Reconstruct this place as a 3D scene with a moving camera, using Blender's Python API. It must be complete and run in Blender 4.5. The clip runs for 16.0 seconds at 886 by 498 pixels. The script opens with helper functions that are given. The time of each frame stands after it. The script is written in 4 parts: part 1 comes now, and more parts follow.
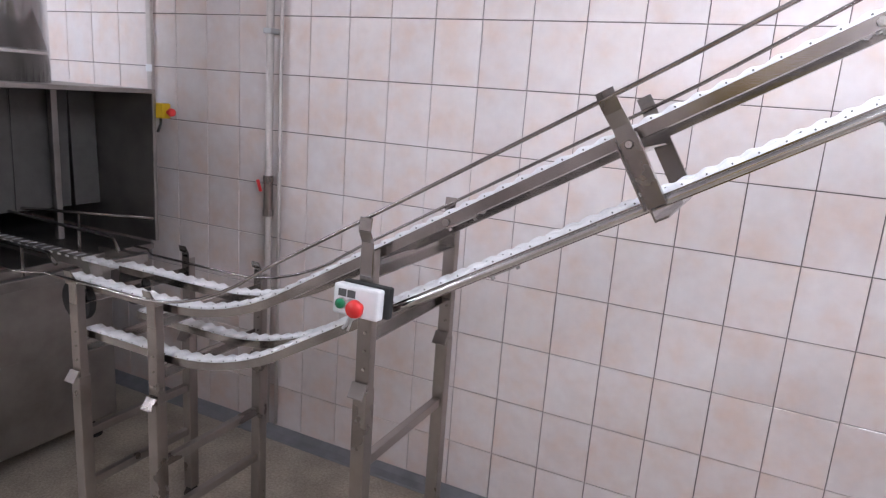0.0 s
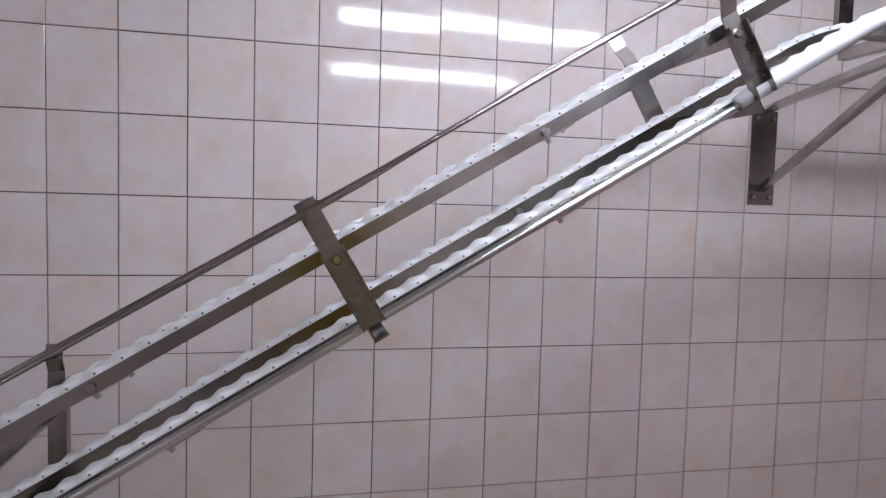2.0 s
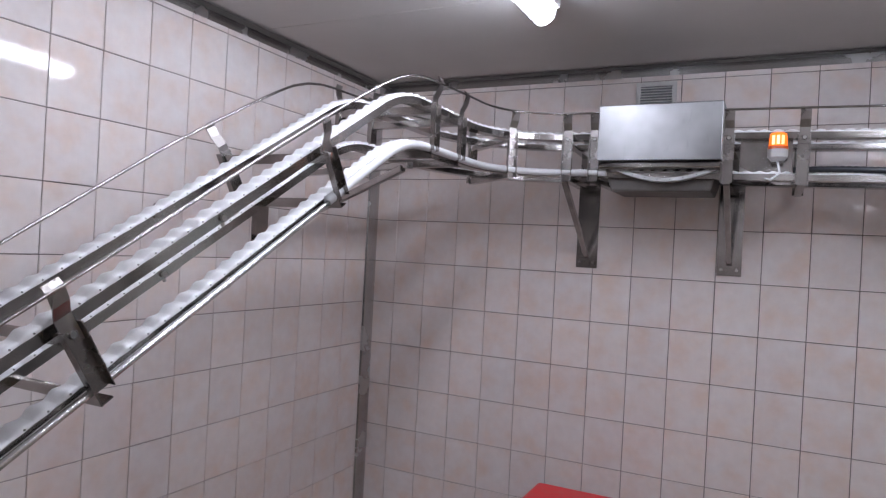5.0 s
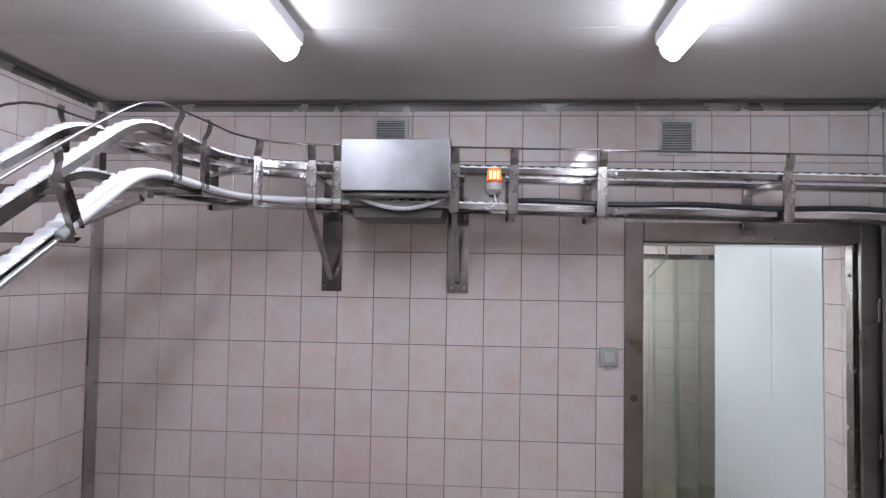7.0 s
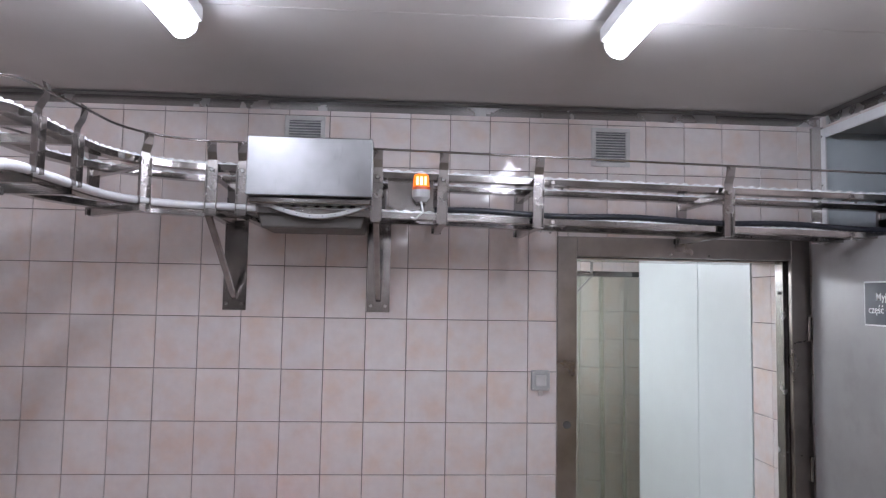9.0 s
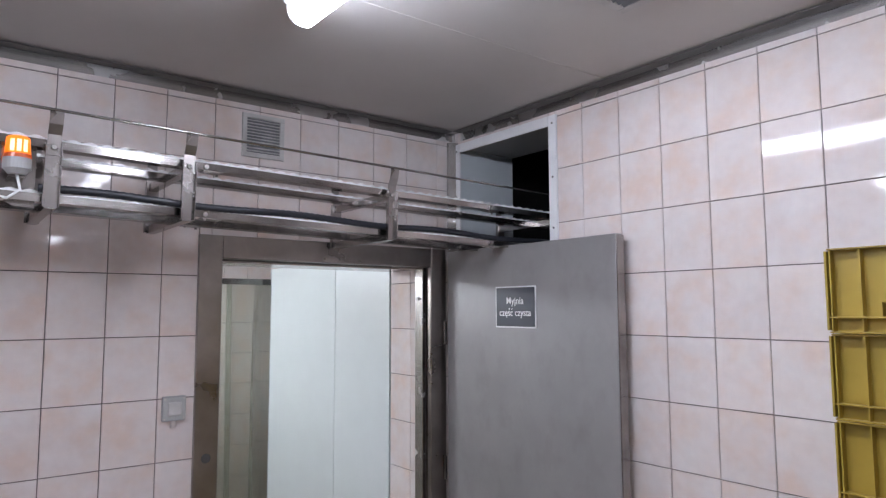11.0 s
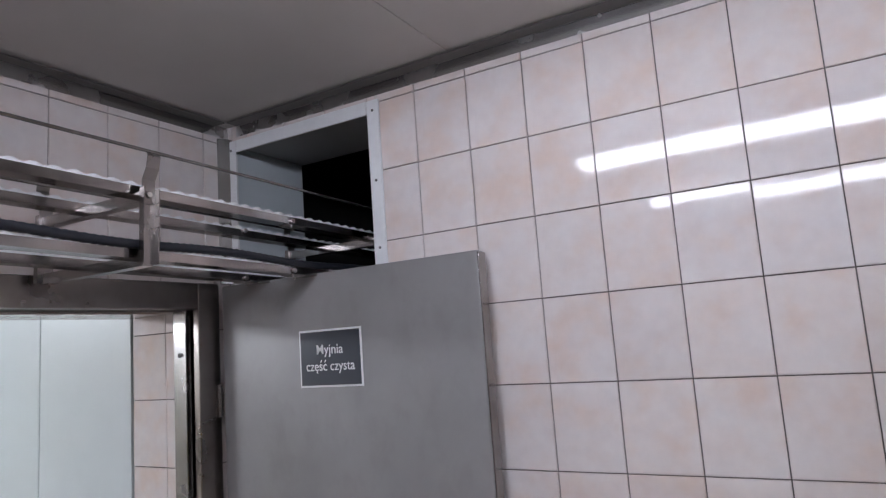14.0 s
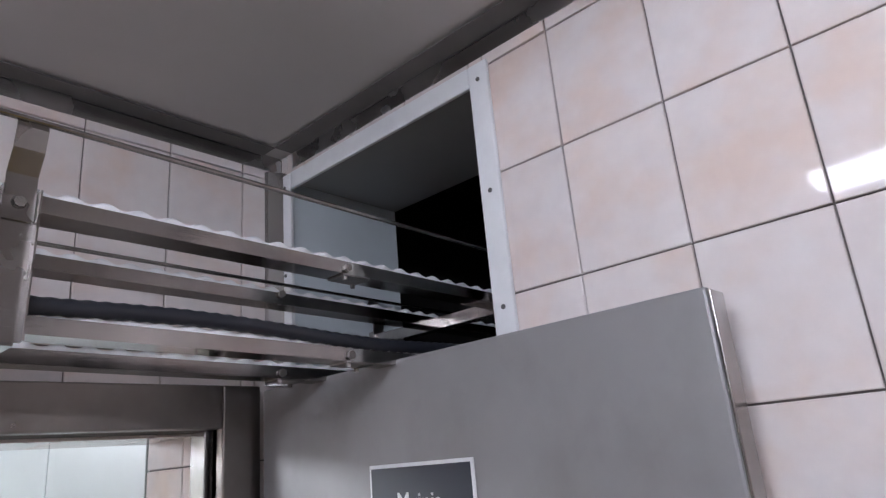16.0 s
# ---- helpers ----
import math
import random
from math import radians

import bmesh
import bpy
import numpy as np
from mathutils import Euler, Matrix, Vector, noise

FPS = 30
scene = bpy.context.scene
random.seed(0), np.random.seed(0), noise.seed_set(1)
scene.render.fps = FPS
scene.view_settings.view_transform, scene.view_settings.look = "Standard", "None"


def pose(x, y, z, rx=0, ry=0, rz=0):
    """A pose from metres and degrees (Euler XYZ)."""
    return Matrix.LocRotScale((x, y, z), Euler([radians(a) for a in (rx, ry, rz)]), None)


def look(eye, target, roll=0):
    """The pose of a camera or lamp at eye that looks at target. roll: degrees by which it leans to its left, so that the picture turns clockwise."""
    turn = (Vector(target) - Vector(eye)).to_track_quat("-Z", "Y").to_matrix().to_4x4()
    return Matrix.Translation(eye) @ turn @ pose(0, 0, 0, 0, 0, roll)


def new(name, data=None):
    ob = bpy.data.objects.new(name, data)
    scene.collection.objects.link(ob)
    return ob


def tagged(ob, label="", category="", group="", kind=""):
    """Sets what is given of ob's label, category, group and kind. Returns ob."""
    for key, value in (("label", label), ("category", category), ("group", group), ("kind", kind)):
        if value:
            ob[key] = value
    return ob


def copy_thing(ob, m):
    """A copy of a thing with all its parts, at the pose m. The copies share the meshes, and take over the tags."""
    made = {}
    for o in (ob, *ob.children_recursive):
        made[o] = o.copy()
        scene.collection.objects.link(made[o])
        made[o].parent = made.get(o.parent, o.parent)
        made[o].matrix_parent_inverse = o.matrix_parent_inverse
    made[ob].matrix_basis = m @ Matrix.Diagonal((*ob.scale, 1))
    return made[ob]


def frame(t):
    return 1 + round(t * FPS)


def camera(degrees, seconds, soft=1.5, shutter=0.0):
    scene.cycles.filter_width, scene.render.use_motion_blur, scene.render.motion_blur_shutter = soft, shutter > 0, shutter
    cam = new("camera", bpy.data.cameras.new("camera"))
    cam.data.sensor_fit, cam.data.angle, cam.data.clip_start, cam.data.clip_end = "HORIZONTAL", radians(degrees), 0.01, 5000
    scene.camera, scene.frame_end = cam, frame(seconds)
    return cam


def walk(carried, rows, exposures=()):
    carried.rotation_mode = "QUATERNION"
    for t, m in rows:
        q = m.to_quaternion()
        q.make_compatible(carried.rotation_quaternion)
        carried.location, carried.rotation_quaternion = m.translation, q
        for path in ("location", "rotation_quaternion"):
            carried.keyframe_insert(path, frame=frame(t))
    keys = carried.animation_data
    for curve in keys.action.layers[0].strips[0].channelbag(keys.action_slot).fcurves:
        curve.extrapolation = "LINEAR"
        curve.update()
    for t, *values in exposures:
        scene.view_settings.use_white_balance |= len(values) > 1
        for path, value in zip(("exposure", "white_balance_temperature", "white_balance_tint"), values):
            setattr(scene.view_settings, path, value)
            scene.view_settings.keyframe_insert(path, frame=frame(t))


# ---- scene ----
cam = camera(67.27, 16.0, soft=1.3)
PATH = [
    (0, (0.668, -2.451, 1.729), (-0.172, -0.692, 1.280), 4.2),
    (0.5, (0.579, -2.406, 1.742), (-0.065, -0.544, 1.393), 4.6),
    (1, (0.449, -2.385, 1.762), (0.303, -0.404, 1.530), 4.0),
    (1.5, (0.370, -2.332, 1.747), (0.475, -0.343, 1.571), 2.5),
    (2, (0.329, -2.254, 1.757), (0.770, -0.308, 1.632), 1.6),
    (2.5, (0.282, -2.220, 1.782), (1.029, -0.365, 1.734), 0.9),
    (3, (0.102, -2.240, 1.797), (1.186, -0.560, 1.815), 2.5),
    (5.5, (-0.483, -2.250, 1.863), (1.418, -1.629, 1.871), 2.7),
    (6, (-0.529, -2.221, 1.867), (1.443, -1.890, 1.907), 2.3),
    (6.5, (-0.533, -2.208, 1.909), (1.454, -1.989, 1.957), 1.5),
    (7, (-0.531, -2.225, 1.889), (1.463, -2.086, 1.972), 0.9),
    (7.5, (-0.528, -2.209, 1.887), (1.464, -2.052, 1.982), 1.3),
    (8, (-0.492, -2.202, 1.877), (1.496, -2.010, 1.981), 1.4),
    (8.5, (-0.366, -2.174, 1.866), (1.629, -2.080, 1.978), 1.4),
    (9, (-0.209, -2.172, 1.888), (1.782, -2.292, 2.027), 1.0),
    (9.5, (-0.094, -2.192, 1.885), (1.855, -2.610, 2.049), 0.9),
    (10, (0.053, -2.060, 1.875), (1.888, -2.839, 2.037), 0.8),
    (12.5, (0.475, -2.110, 1.874), (1.802, -3.588, 2.111), -1.6),
    (13, (0.629, -2.184, 1.862), (1.846, -3.752, 2.106), -1.8),
    (13.5, (0.819, -2.305, 1.892), (1.906, -3.966, 2.140), -3.3),
    (14, (1.038, -2.459, 1.913), (2.024, -4.177, 2.187), -4.1),
    (14.5, (1.168, -2.696, 1.928), (2.299, -4.297, 2.328), -3.1),
    (15, (1.256, -2.967, 1.906), (2.467, -4.476, 2.413), -2.2),
    (15.5, (1.406, -3.177, 1.921), (2.635, -4.649, 2.487), -1.8),
    (16, (1.612, -3.339, 1.980), (2.885, -4.757, 2.586), -5.0),
]
EXPOSURES = [(0, 1.0), (0.5, 0.8), (1, 0.46), (1.5, 0.2), (2, 0.1), (2.5, -0.02), (3, -0.06), (5.5, 0.08), (7, 0.19), (9, 0.24), (10, 0.27), (12.5, -0.11), (13, -0.17), (14.5, -0.18), (15.5, -0.05), (16, 0.16)]
walk(cam, [(t, look(eye, target, roll)) for t, eye, target, roll in PATH], EXPOSURES)

# ---- world and light ----
scene.view_settings.exposure = 0.0
world = bpy.data.worlds.new("world")
scene.world = world
world.use_nodes = True
world.node_tree.nodes["Background"].inputs[0].default_value = (0.5, 0.5, 0.52, 1)
world.node_tree.nodes["Background"].inputs[1].default_value = 0.02
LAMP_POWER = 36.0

# ---- numbers of the place ----
XB, YC, XD, ZC = 3.116, -4.346, -5.0, 2.855      # wall B, wall C, closing wall D, ceiling
TU, TV, GAP = 0.2025, 0.2525, 0.0033            # tile pitch and joint
ROW0 = 11 * TV


# ---- materials ----
def material(name, colour, rough=0.5, metal=0.0, spec=0.5):
    m = bpy.data.materials.new(name)
    m.use_nodes = True
    b = m.node_tree.nodes["Principled BSDF"]
    b.inputs["Base Color"].default_value = (*colour, 1)
    b.inputs["Roughness"].default_value = rough
    b.inputs["Metallic"].default_value = metal
    b.inputs["Specular IOR Level"].default_value = spec
    return m, m.node_tree.nodes, m.node_tree.links, b


def noise_node(nodes, links, scale, detail=4.0, stretch=None, rough=0.55, offset=None):
    co = nodes.new("ShaderNodeTexCoord")
    mp = nodes.new("ShaderNodeMapping")
    if stretch:
        mp.inputs["Scale"].default_value = stretch
    links.new(co.outputs["Object"], mp.inputs[0])
    n = nodes.new("ShaderNodeTexNoise")
    n.inputs["Scale"].default_value = scale
    n.inputs["Detail"].default_value = detail
    n.inputs["Roughness"].default_value = rough
    if offset is not None:
        add = nodes.new("ShaderNodeVectorMath")
        links.new(mp.outputs[0], add.inputs[0])
        links.new(offset, add.inputs[1])
        links.new(add.outputs[0], n.inputs["Vector"])
    else:
        links.new(mp.outputs[0], n.inputs["Vector"])
    return n.outputs["Fac"]


def ramp(nodes, links, fac, stops):
    r = nodes.new("ShaderNodeValToRGB")
    e = r.color_ramp.elements
    e[0].position, e[0].color = stops[0][0], (*stops[0][1], 1)
    e[1].position, e[1].color = stops[-1][0], (*stops[-1][1], 1)
    for p, c in stops[1:-1]:
        x = e.new(p)
        x.color = (*c, 1)
    links.new(fac, r.inputs[0])
    return r.outputs[0]


def mix(nodes, links, fac, a, b, mode="MIX"):
    m = nodes.new("ShaderNodeMix")
    m.data_type, m.blend_type = "RGBA", mode
    for sock, v in ((m.inputs[0], fac), (m.inputs[6], a), (m.inputs[7], b)):
        if isinstance(v, (int, float)):
            sock.default_value = v
        elif isinstance(v, tuple):
            sock.default_value = (*v, 1)
        else:
            links.new(v, sock)
    return m.outputs[2]


def bump(nodes, links, b, height, strength, distance=0.002):
    n = nodes.new("ShaderNodeBump")
    n.inputs["Strength"].default_value = strength
    n.inputs["Distance"].default_value = distance
    links.new(height, n.inputs["Height"])
    links.new(n.outputs[0], b.inputs["Normal"])


def rough_map(nodes, links, b, fac, lo, hi):
    n = nodes.new("ShaderNodeMapRange")
    n.inputs["From Min"].default_value, n.inputs["From Max"].default_value = 0.3, 0.7
    n.inputs["To Min"].default_value, n.inputs["To Max"].default_value = lo, hi
    links.new(fac, n.inputs[0])
    links.new(n.outputs[0], b.inputs["Roughness"])


def tile_material(name, per_island=False):
    m, nodes, links, b = material(name, (0.7, 0.6, 0.55), 0.1)
    if per_island:
        rnd = nodes.new("ShaderNodeNewGeometry").outputs["Random Per Island"]
    else:
        rnd = nodes.new("ShaderNodeObjectInfo").outputs["Random"]
    sc = nodes.new("ShaderNodeMath")
    sc.operation = "MULTIPLY"
    sc.inputs[1].default_value = 37.0
    links.new(rnd, sc.inputs[0])
    cloud = noise_node(nodes, links, 7.0, 3.0, offset=sc.outputs[0])
    fine = noise_node(nodes, links, 24.0, 4.0, offset=sc.outputs[0])
    c = ramp(nodes, links, cloud, [(0.3, (0.76, 0.715, 0.705)), (0.5, (0.75, 0.675, 0.65)), (0.72, (0.745, 0.61, 0.545))])
    d = ramp(nodes, links, fine, [(0.3, (0.93, 0.93, 0.94)), (0.75, (1.0, 1.0, 1.0))])
    c = mix(nodes, links, 1.0, c, d, "MULTIPLY")
    tone = ramp(nodes, links, rnd, [(0.0, (0.94, 0.94, 0.945)), (1.0, (1.0, 0.99, 0.98))])
    c = mix(nodes, links, 1.0, c, tone, "MULTIPLY")
    links.new(c, b.inputs["Base Color"])
    rough_map(nodes, links, b, fine, 0.035, 0.085)
    soft = noise_node(nodes, links, 9.0, 1.0, offset=sc.outputs[0])
    bump(nodes, links, b, soft, 0.035, 0.003)
    b.inputs["Specular IOR Level"].default_value = 0.36
    return m


def steel_material(name, colour=(0.62, 0.61, 0.6), rough=0.28, grain=(1, 1, 40), dirt=0.35, cloud=4.0):
    m, nodes, links, b = material(name, colour, rough, 1.0)
    line = noise_node(nodes, links, 14.0, 3.0, grain)
    blot = noise_node(nodes, links, 5.0, cloud)
    c = ramp(nodes, links, blot, [(0.3, tuple(v * (1 - dirt) for v in colour)), (0.65, colour)])
    links.new(c, b.inputs["Base Color"])
    rough_map(nodes, links, b, blot, rough - 0.06, rough + 0.08)
    bump(nodes, links, b, line, 0.12, 0.001)
    return m


def plain(name, colour, rough=0.5, metal=0.0, scale=18.0, vary=0.12, relief=0.1):
    m, nodes, links, b = material(name, colour, rough, metal)
    f = noise_node(nodes, links, scale, 5.0)
    c = ramp(nodes, links, f, [(0.3, tuple(v * (1 - vary) for v in colour)), (0.7, colour)])
    links.new(c, b.inputs["Base Color"])
    rough_map(nodes, links, b, f, max(0.03, rough - 0.07), rough + 0.07)
    bump(nodes, links, b, f, relief, 0.002)
    return m


def glow(name, colour, strength, base=(0.8, 0.8, 0.8)):
    m = bpy.data.materials.new(name)
    m.use_nodes = True
    b = m.node_tree.nodes["Principled BSDF"]
    b.inputs["Base Color"].default_value = (*base, 1)
    b.inputs["Emission Color"].default_value = (*colour, 1)
    b.inputs["Emission Strength"].default_value = strength
    return m


M_TILE = tile_material("glazed_tile")
M_TILE_REST = tile_material("glazed_tile_field", True)
M_GROUT = plain("grout", (0.135, 0.116, 0.106), 0.85, scale=60)
M_STEEL = steel_material("stainless_steel", (0.42, 0.395, 0.38), 0.15, dirt=0.5)
M_PLATE = steel_material("plate_steel", (0.36, 0.332, 0.318), 0.27, (1, 1, 30), 0.4)
M_TRIM = steel_material("trim_steel", (0.56, 0.55, 0.545), 0.24, (1, 1, 30), 0.1)
M_BRIGHT = steel_material("bright_steel", (0.66, 0.655, 0.65), 0.18, dirt=0.2)


def brushed_material():
    """Rolled sheet: even gloss, fine horizontal brushing, faint finger marks."""
    m, nodes, links, b = material("brushed_steel_sheet", (0.6, 0.6, 0.605), 0.3, 1.0)
    line = noise_node(nodes, links, 9.0, 3.0, (3, 1, 60))
    wide = noise_node(nodes, links, 3.5, 3.0)
    mark = noise_node(nodes, links, 30.0, 2.0, (1, 1, 0.35))
    # wide blotches put the sheet's patchy reflections into its base colour
    c = ramp(nodes, links, wide, [(0.28, (0.17, 0.165, 0.17)), (0.72, (0.31, 0.31, 0.315))])
    d = ramp(nodes, links, mark, [(0.62, (1, 1, 1)), (0.8, (0.86, 0.86, 0.87))])
    links.new(mix(nodes, links, 1.0, c, d, "MULTIPLY"), b.inputs["Base Color"])
    rough_map(nodes, links, b, wide, 0.32, 0.46)
    bump(nodes, links, b, wide, 0.12, 0.02)
    return m


M_BRUSHED = brushed_material()
M_DULL = steel_material("dull_steel", (0.37, 0.335, 0.315), 0.31, dirt=0.3)
M_DARKSTEEL = steel_material("shaded_machine_steel", (0.4, 0.38, 0.365), 0.42, dirt=0.35)
M_CHAIN = plain("white_chain_plastic", (0.8, 0.8, 0.81), 0.32, scale=40, vary=0.1)
M_PIN = plain("dark_pin", (0.1, 0.1, 0.1), 0.4)
M_WHITE = plain("white_plastic", (0.78, 0.79, 0.8), 0.35, scale=25, vary=0.06)
M_WHITEPANEL = plain("white_panel", (0.7, 0.76, 0.765), 0.35, scale=6, vary=0.04, relief=0.01)
M_CONDUIT = plain("pale_grey_conduit", (0.55, 0.55, 0.56), 0.4)
M_BLACKHOSE = plain("black_corrugated_hose", (0.02, 0.022, 0.03), 0.4)
M_REDRING = plain("orange_ring_plastic", (0.6, 0.09, 0.01), 0.3)
M_RUBBER = plain("black_rubber", (0.02, 0.02, 0.02), 0.7)
M_RED = plain("red_plastic", (0.75, 0.03, 0.03), 0.35, scale=30)
M_REDCRATE = plain("red_crate_plastic", (0.68, 0.025, 0.03), 0.4, scale=20)
M_GREEN = plain("green_plastic", (0.01, 0.22, 0.09), 0.3)
M_YELLOW = plain("yellow_plastic", (0.75, 0.5, 0.02), 0.4)
M_CRATE = plain("mustard_crate_plastic", (0.38, 0.262, 0.036), 0.45, scale=9, vary=0.18)
M_GREYPL = plain("grey_plastic", (0.42, 0.42, 0.42), 0.45)
M_VENT = plain("vent_plastic", (0.58, 0.57, 0.56), 0.45, vary=0.2)
# near-black colour that stands in for unlit depth
M_SHADEFILL = plain("black_shade_fill", (0.015, 0.014, 0.014), 0.9)
M_PIPE = plain("painted_pipe", (0.56, 0.51, 0.48), 0.45, vary=0.15)


def door_material():
    """Dull coated sheet with wipe marks and greasy smudges."""
    m, nodes, links, b = material("grey_door_sheet", (0.4, 0.392, 0.392), 0.42, 0.25)
    wide = noise_node(nodes, links, 2.5, 5.0)
    wipe = noise_node(nodes, links, 5.0, 4.0, (1.0, 1.0, 0.3))
    spot = noise_node(nodes, links, 9.0, 6.0, (1.0, 1.0, 0.7))
    c = ramp(nodes, links, wide, [(0.25, (0.25, 0.242, 0.245)), (0.75, (0.335, 0.326, 0.328))])
    d = ramp(nodes, links, spot, [(0.5, (1, 1, 1)), (0.85, (0.82, 0.81, 0.8))])
    links.new(mix(nodes, links, 1.0, c, d, "MULTIPLY"), b.inputs["Base Color"])
    rough_map(nodes, links, b, wipe, 0.38, 0.56)
    bump(nodes, links, b, wide, 0.04, 0.002)
    return m


M_DOOR = door_material()
M_SIGN = plain("sign_dark", (0.035, 0.04, 0.055), 0.4)
M_SIGNWHITE = plain("sign_white", (0.85, 0.85, 0.86), 0.45)
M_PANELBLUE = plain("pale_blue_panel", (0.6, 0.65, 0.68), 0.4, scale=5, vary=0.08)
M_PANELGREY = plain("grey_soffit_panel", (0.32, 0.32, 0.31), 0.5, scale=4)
M_SKIRT = plain("grey_cove", (0.22, 0.225, 0.245), 0.5, scale=14, vary=0.3)
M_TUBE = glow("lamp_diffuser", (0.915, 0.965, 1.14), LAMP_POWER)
M_TUBEBRIGHT = glow("bright_lamp_diffuser", (0.915, 0.99, 1.1), LAMP_POWER * 2.0)
M_AMBER = glow("amber_glow", (1.0, 0.2, 0.004), 0.95, (0.85, 0.16, 0.01))
M_AMBERHOT = glow("amber_core", (1.0, 0.42, 0.03), 1.5)


def floor_material():
    m, nodes, links, b = material("worn_floor", (0.2, 0.18, 0.15), 0.5)
    a = noise_node(nodes, links, 3.0, 6.0)
    s = noise_node(nodes, links, 90.0, 3.0, rough=0.7)
    c = ramp(nodes, links, a, [(0.3, (0.25, 0.215, 0.172)), (0.7, (0.55, 0.49, 0.41))])
    d = ramp(nodes, links, s, [(0.35, (0.7, 0.7, 0.7)), (0.65, (1.1, 1.1, 1.1))])
    links.new(mix(nodes, links, 1.0, c, d, "MULTIPLY"), b.inputs["Base Color"])
    rough_map(nodes, links, b, a, 0.35, 0.65)
    bump(nodes, links, b, s, 0.3, 0.002)
    return m


def ceiling_material():
    m, nodes, links, b = material("coated_ceiling_panel", (0.62, 0.6, 0.58), 0.35)
    a = noise_node(nodes, links, 1.6, 4.0)
    c = ramp(nodes, links, a, [(0.3, (0.5, 0.48, 0.465)), (0.7, (0.57, 0.55, 0.535))])
    links.new(c, b.inputs["Base Color"])
    rib = noise_node(nodes, links, 3.0, 1.0, (9.0, 0.05, 1.0))
    bump(nodes, links, b, rib, 0.12, 0.004)
    rough_map(nodes, links, b, a, 0.46, 0.58)
    b.inputs["Specular IOR Level"].default_value = 0.35
    return m


def strip_material():
    m, nodes, links, b = material("clear_pvc_strip", (0.87, 0.92, 0.84), 0.14)
    b.inputs["Transmission Weight"].default_value = 0.94
    b.inputs["IOR"].default_value = 1.12
    return m


# drip tray steel, darkened in colour for the shade under the cover
M_TRAYSHADE = plain("tray_shade_steel", (0.13, 0.118, 0.11), 0.5, 0.5, scale=12, vary=0.35)
M_FLOOR, M_CEIL, M_PVC = floor_material(), ceiling_material(), strip_material()


# ---- mesh helpers ----
def part(name, bm, mat, parent=None, label="", smooth=False):
    me = bpy.data.meshes.new(name)
    bm.normal_update()
    bm.to_mesh(me)
    bm.free()
    me.materials.append(mat)
    if smooth:
        for p in me.polygons:
            p.use_smooth = True
    ob = new(name, me)
    ob.parent = parent
    if label:
        ob["label"] = label
    return ob


def thing(name, label, category, group="", at=(0, 0, 0)):
    ob = new(name)
    ob.empty_display_size = 0.05
    ob.location = at
    return tagged(ob, label, category, group)


def box(bm, lo, hi, bevel=0.0, m=None):
    """A box between two corners, with bevelled edges, moved by m."""
    c = [(a + b) / 2 for a, b in zip(lo, hi)]
    s = [abs(b - a) for a, b in zip(lo, hi)]
    r = bmesh.ops.create_cube(bm, size=1.0, matrix=Matrix.Translation(c) @ Matrix.Diagonal((*s, 1)))
    vs = r["verts"]
    if bevel:
        es = list({e for v in vs for e in v.link_edges})
        out = bmesh.ops.bevel(bm, geom=es, offset=min(bevel, min(s) * 0.45), segments=2, affect="EDGES", profile=0.5)
        vs = list({v for f in out["faces"] for v in f.verts} | {v for v in vs if v.is_valid})
    if m is not None:
        bmesh.ops.transform(bm, matrix=m, verts=vs)
    return vs


def cyl(bm, a, b, r, r2=None, n=16):
    """A closed cylinder or cone from a to b."""
    a, b = Vector(a), Vector(b)
    d = b - a
    m = Matrix.Translation((a + b) / 2) @ d.to_track_quat("Z", "Y").to_matrix().to_4x4()
    return bmesh.ops.create_cone(bm, cap_ends=True, segments=n, radius1=r, radius2=r if r2 is None else r2, depth=d.length, matrix=m)["verts"]


def tube(bm, pts, r, n=10):
    """A round rod along points, with closed ends."""
    pts = [Vector(p) for p in pts]
    rings = []
    side = None
    for i, p in enumerate(pts):
        t = (pts[min(i + 1, len(pts) - 1)] - pts[max(i - 1, 0)]).normalized()
        if side is None:
            side = t.orthogonal().normalized()
        side = (side - t * side.dot(t)).normalized()
        up = t.cross(side)
        rr = r[i] if isinstance(r, (list, tuple)) else r
        rings.append([bm.verts.new(p + rr * (math.cos(a) * side + math.sin(a) * up)) for a in [2 * math.pi * k / n for k in range(n)]])
    for q, w in zip(rings, rings[1:]):
        for k in range(n):
            bm.faces.new((q[k], q[(k + 1) % n], w[(k + 1) % n], w[k]))
    bm.faces.new(list(reversed(rings[0])))
    bm.faces.new(rings[-1])


def sweep(bm, frames, profile):
    """A closed profile of (side, up) points carried along frames of (place, side, up)."""
    rings = [[bm.verts.new(p + a * s + b * u) for a, b in profile] for p, s, u in frames]
    n = len(profile)
    for q, w in zip(rings, rings[1:]):
        for k in range(n):
            bm.faces.new((q[k], q[(k + 1) % n], w[(k + 1) % n], w[k]))
    bm.faces.new(list(reversed(rings[0])))
    bm.faces.new(rings[-1])
    bmesh.ops.recalc_face_normals(bm, faces=bm.faces[:])


def bar(bm, a, b, w, h, up=(0, 0, 1), bevel=0.002):
    """A flat bar from a to b, w wide across and h along up."""
    a, b = Vector(a), Vector(b)
    d = (b - a).normalized()
    s = d.cross(Vector(up)).normalized()
    u = s.cross(d)
    m = Matrix((s, d, u)).transposed().to_4x4()
    m.translation = (a + b) / 2
    return box(bm, (-w / 2, -(b - a).length / 2, -h / 2), (w / 2, (b - a).length / 2, h / 2), bevel, m)


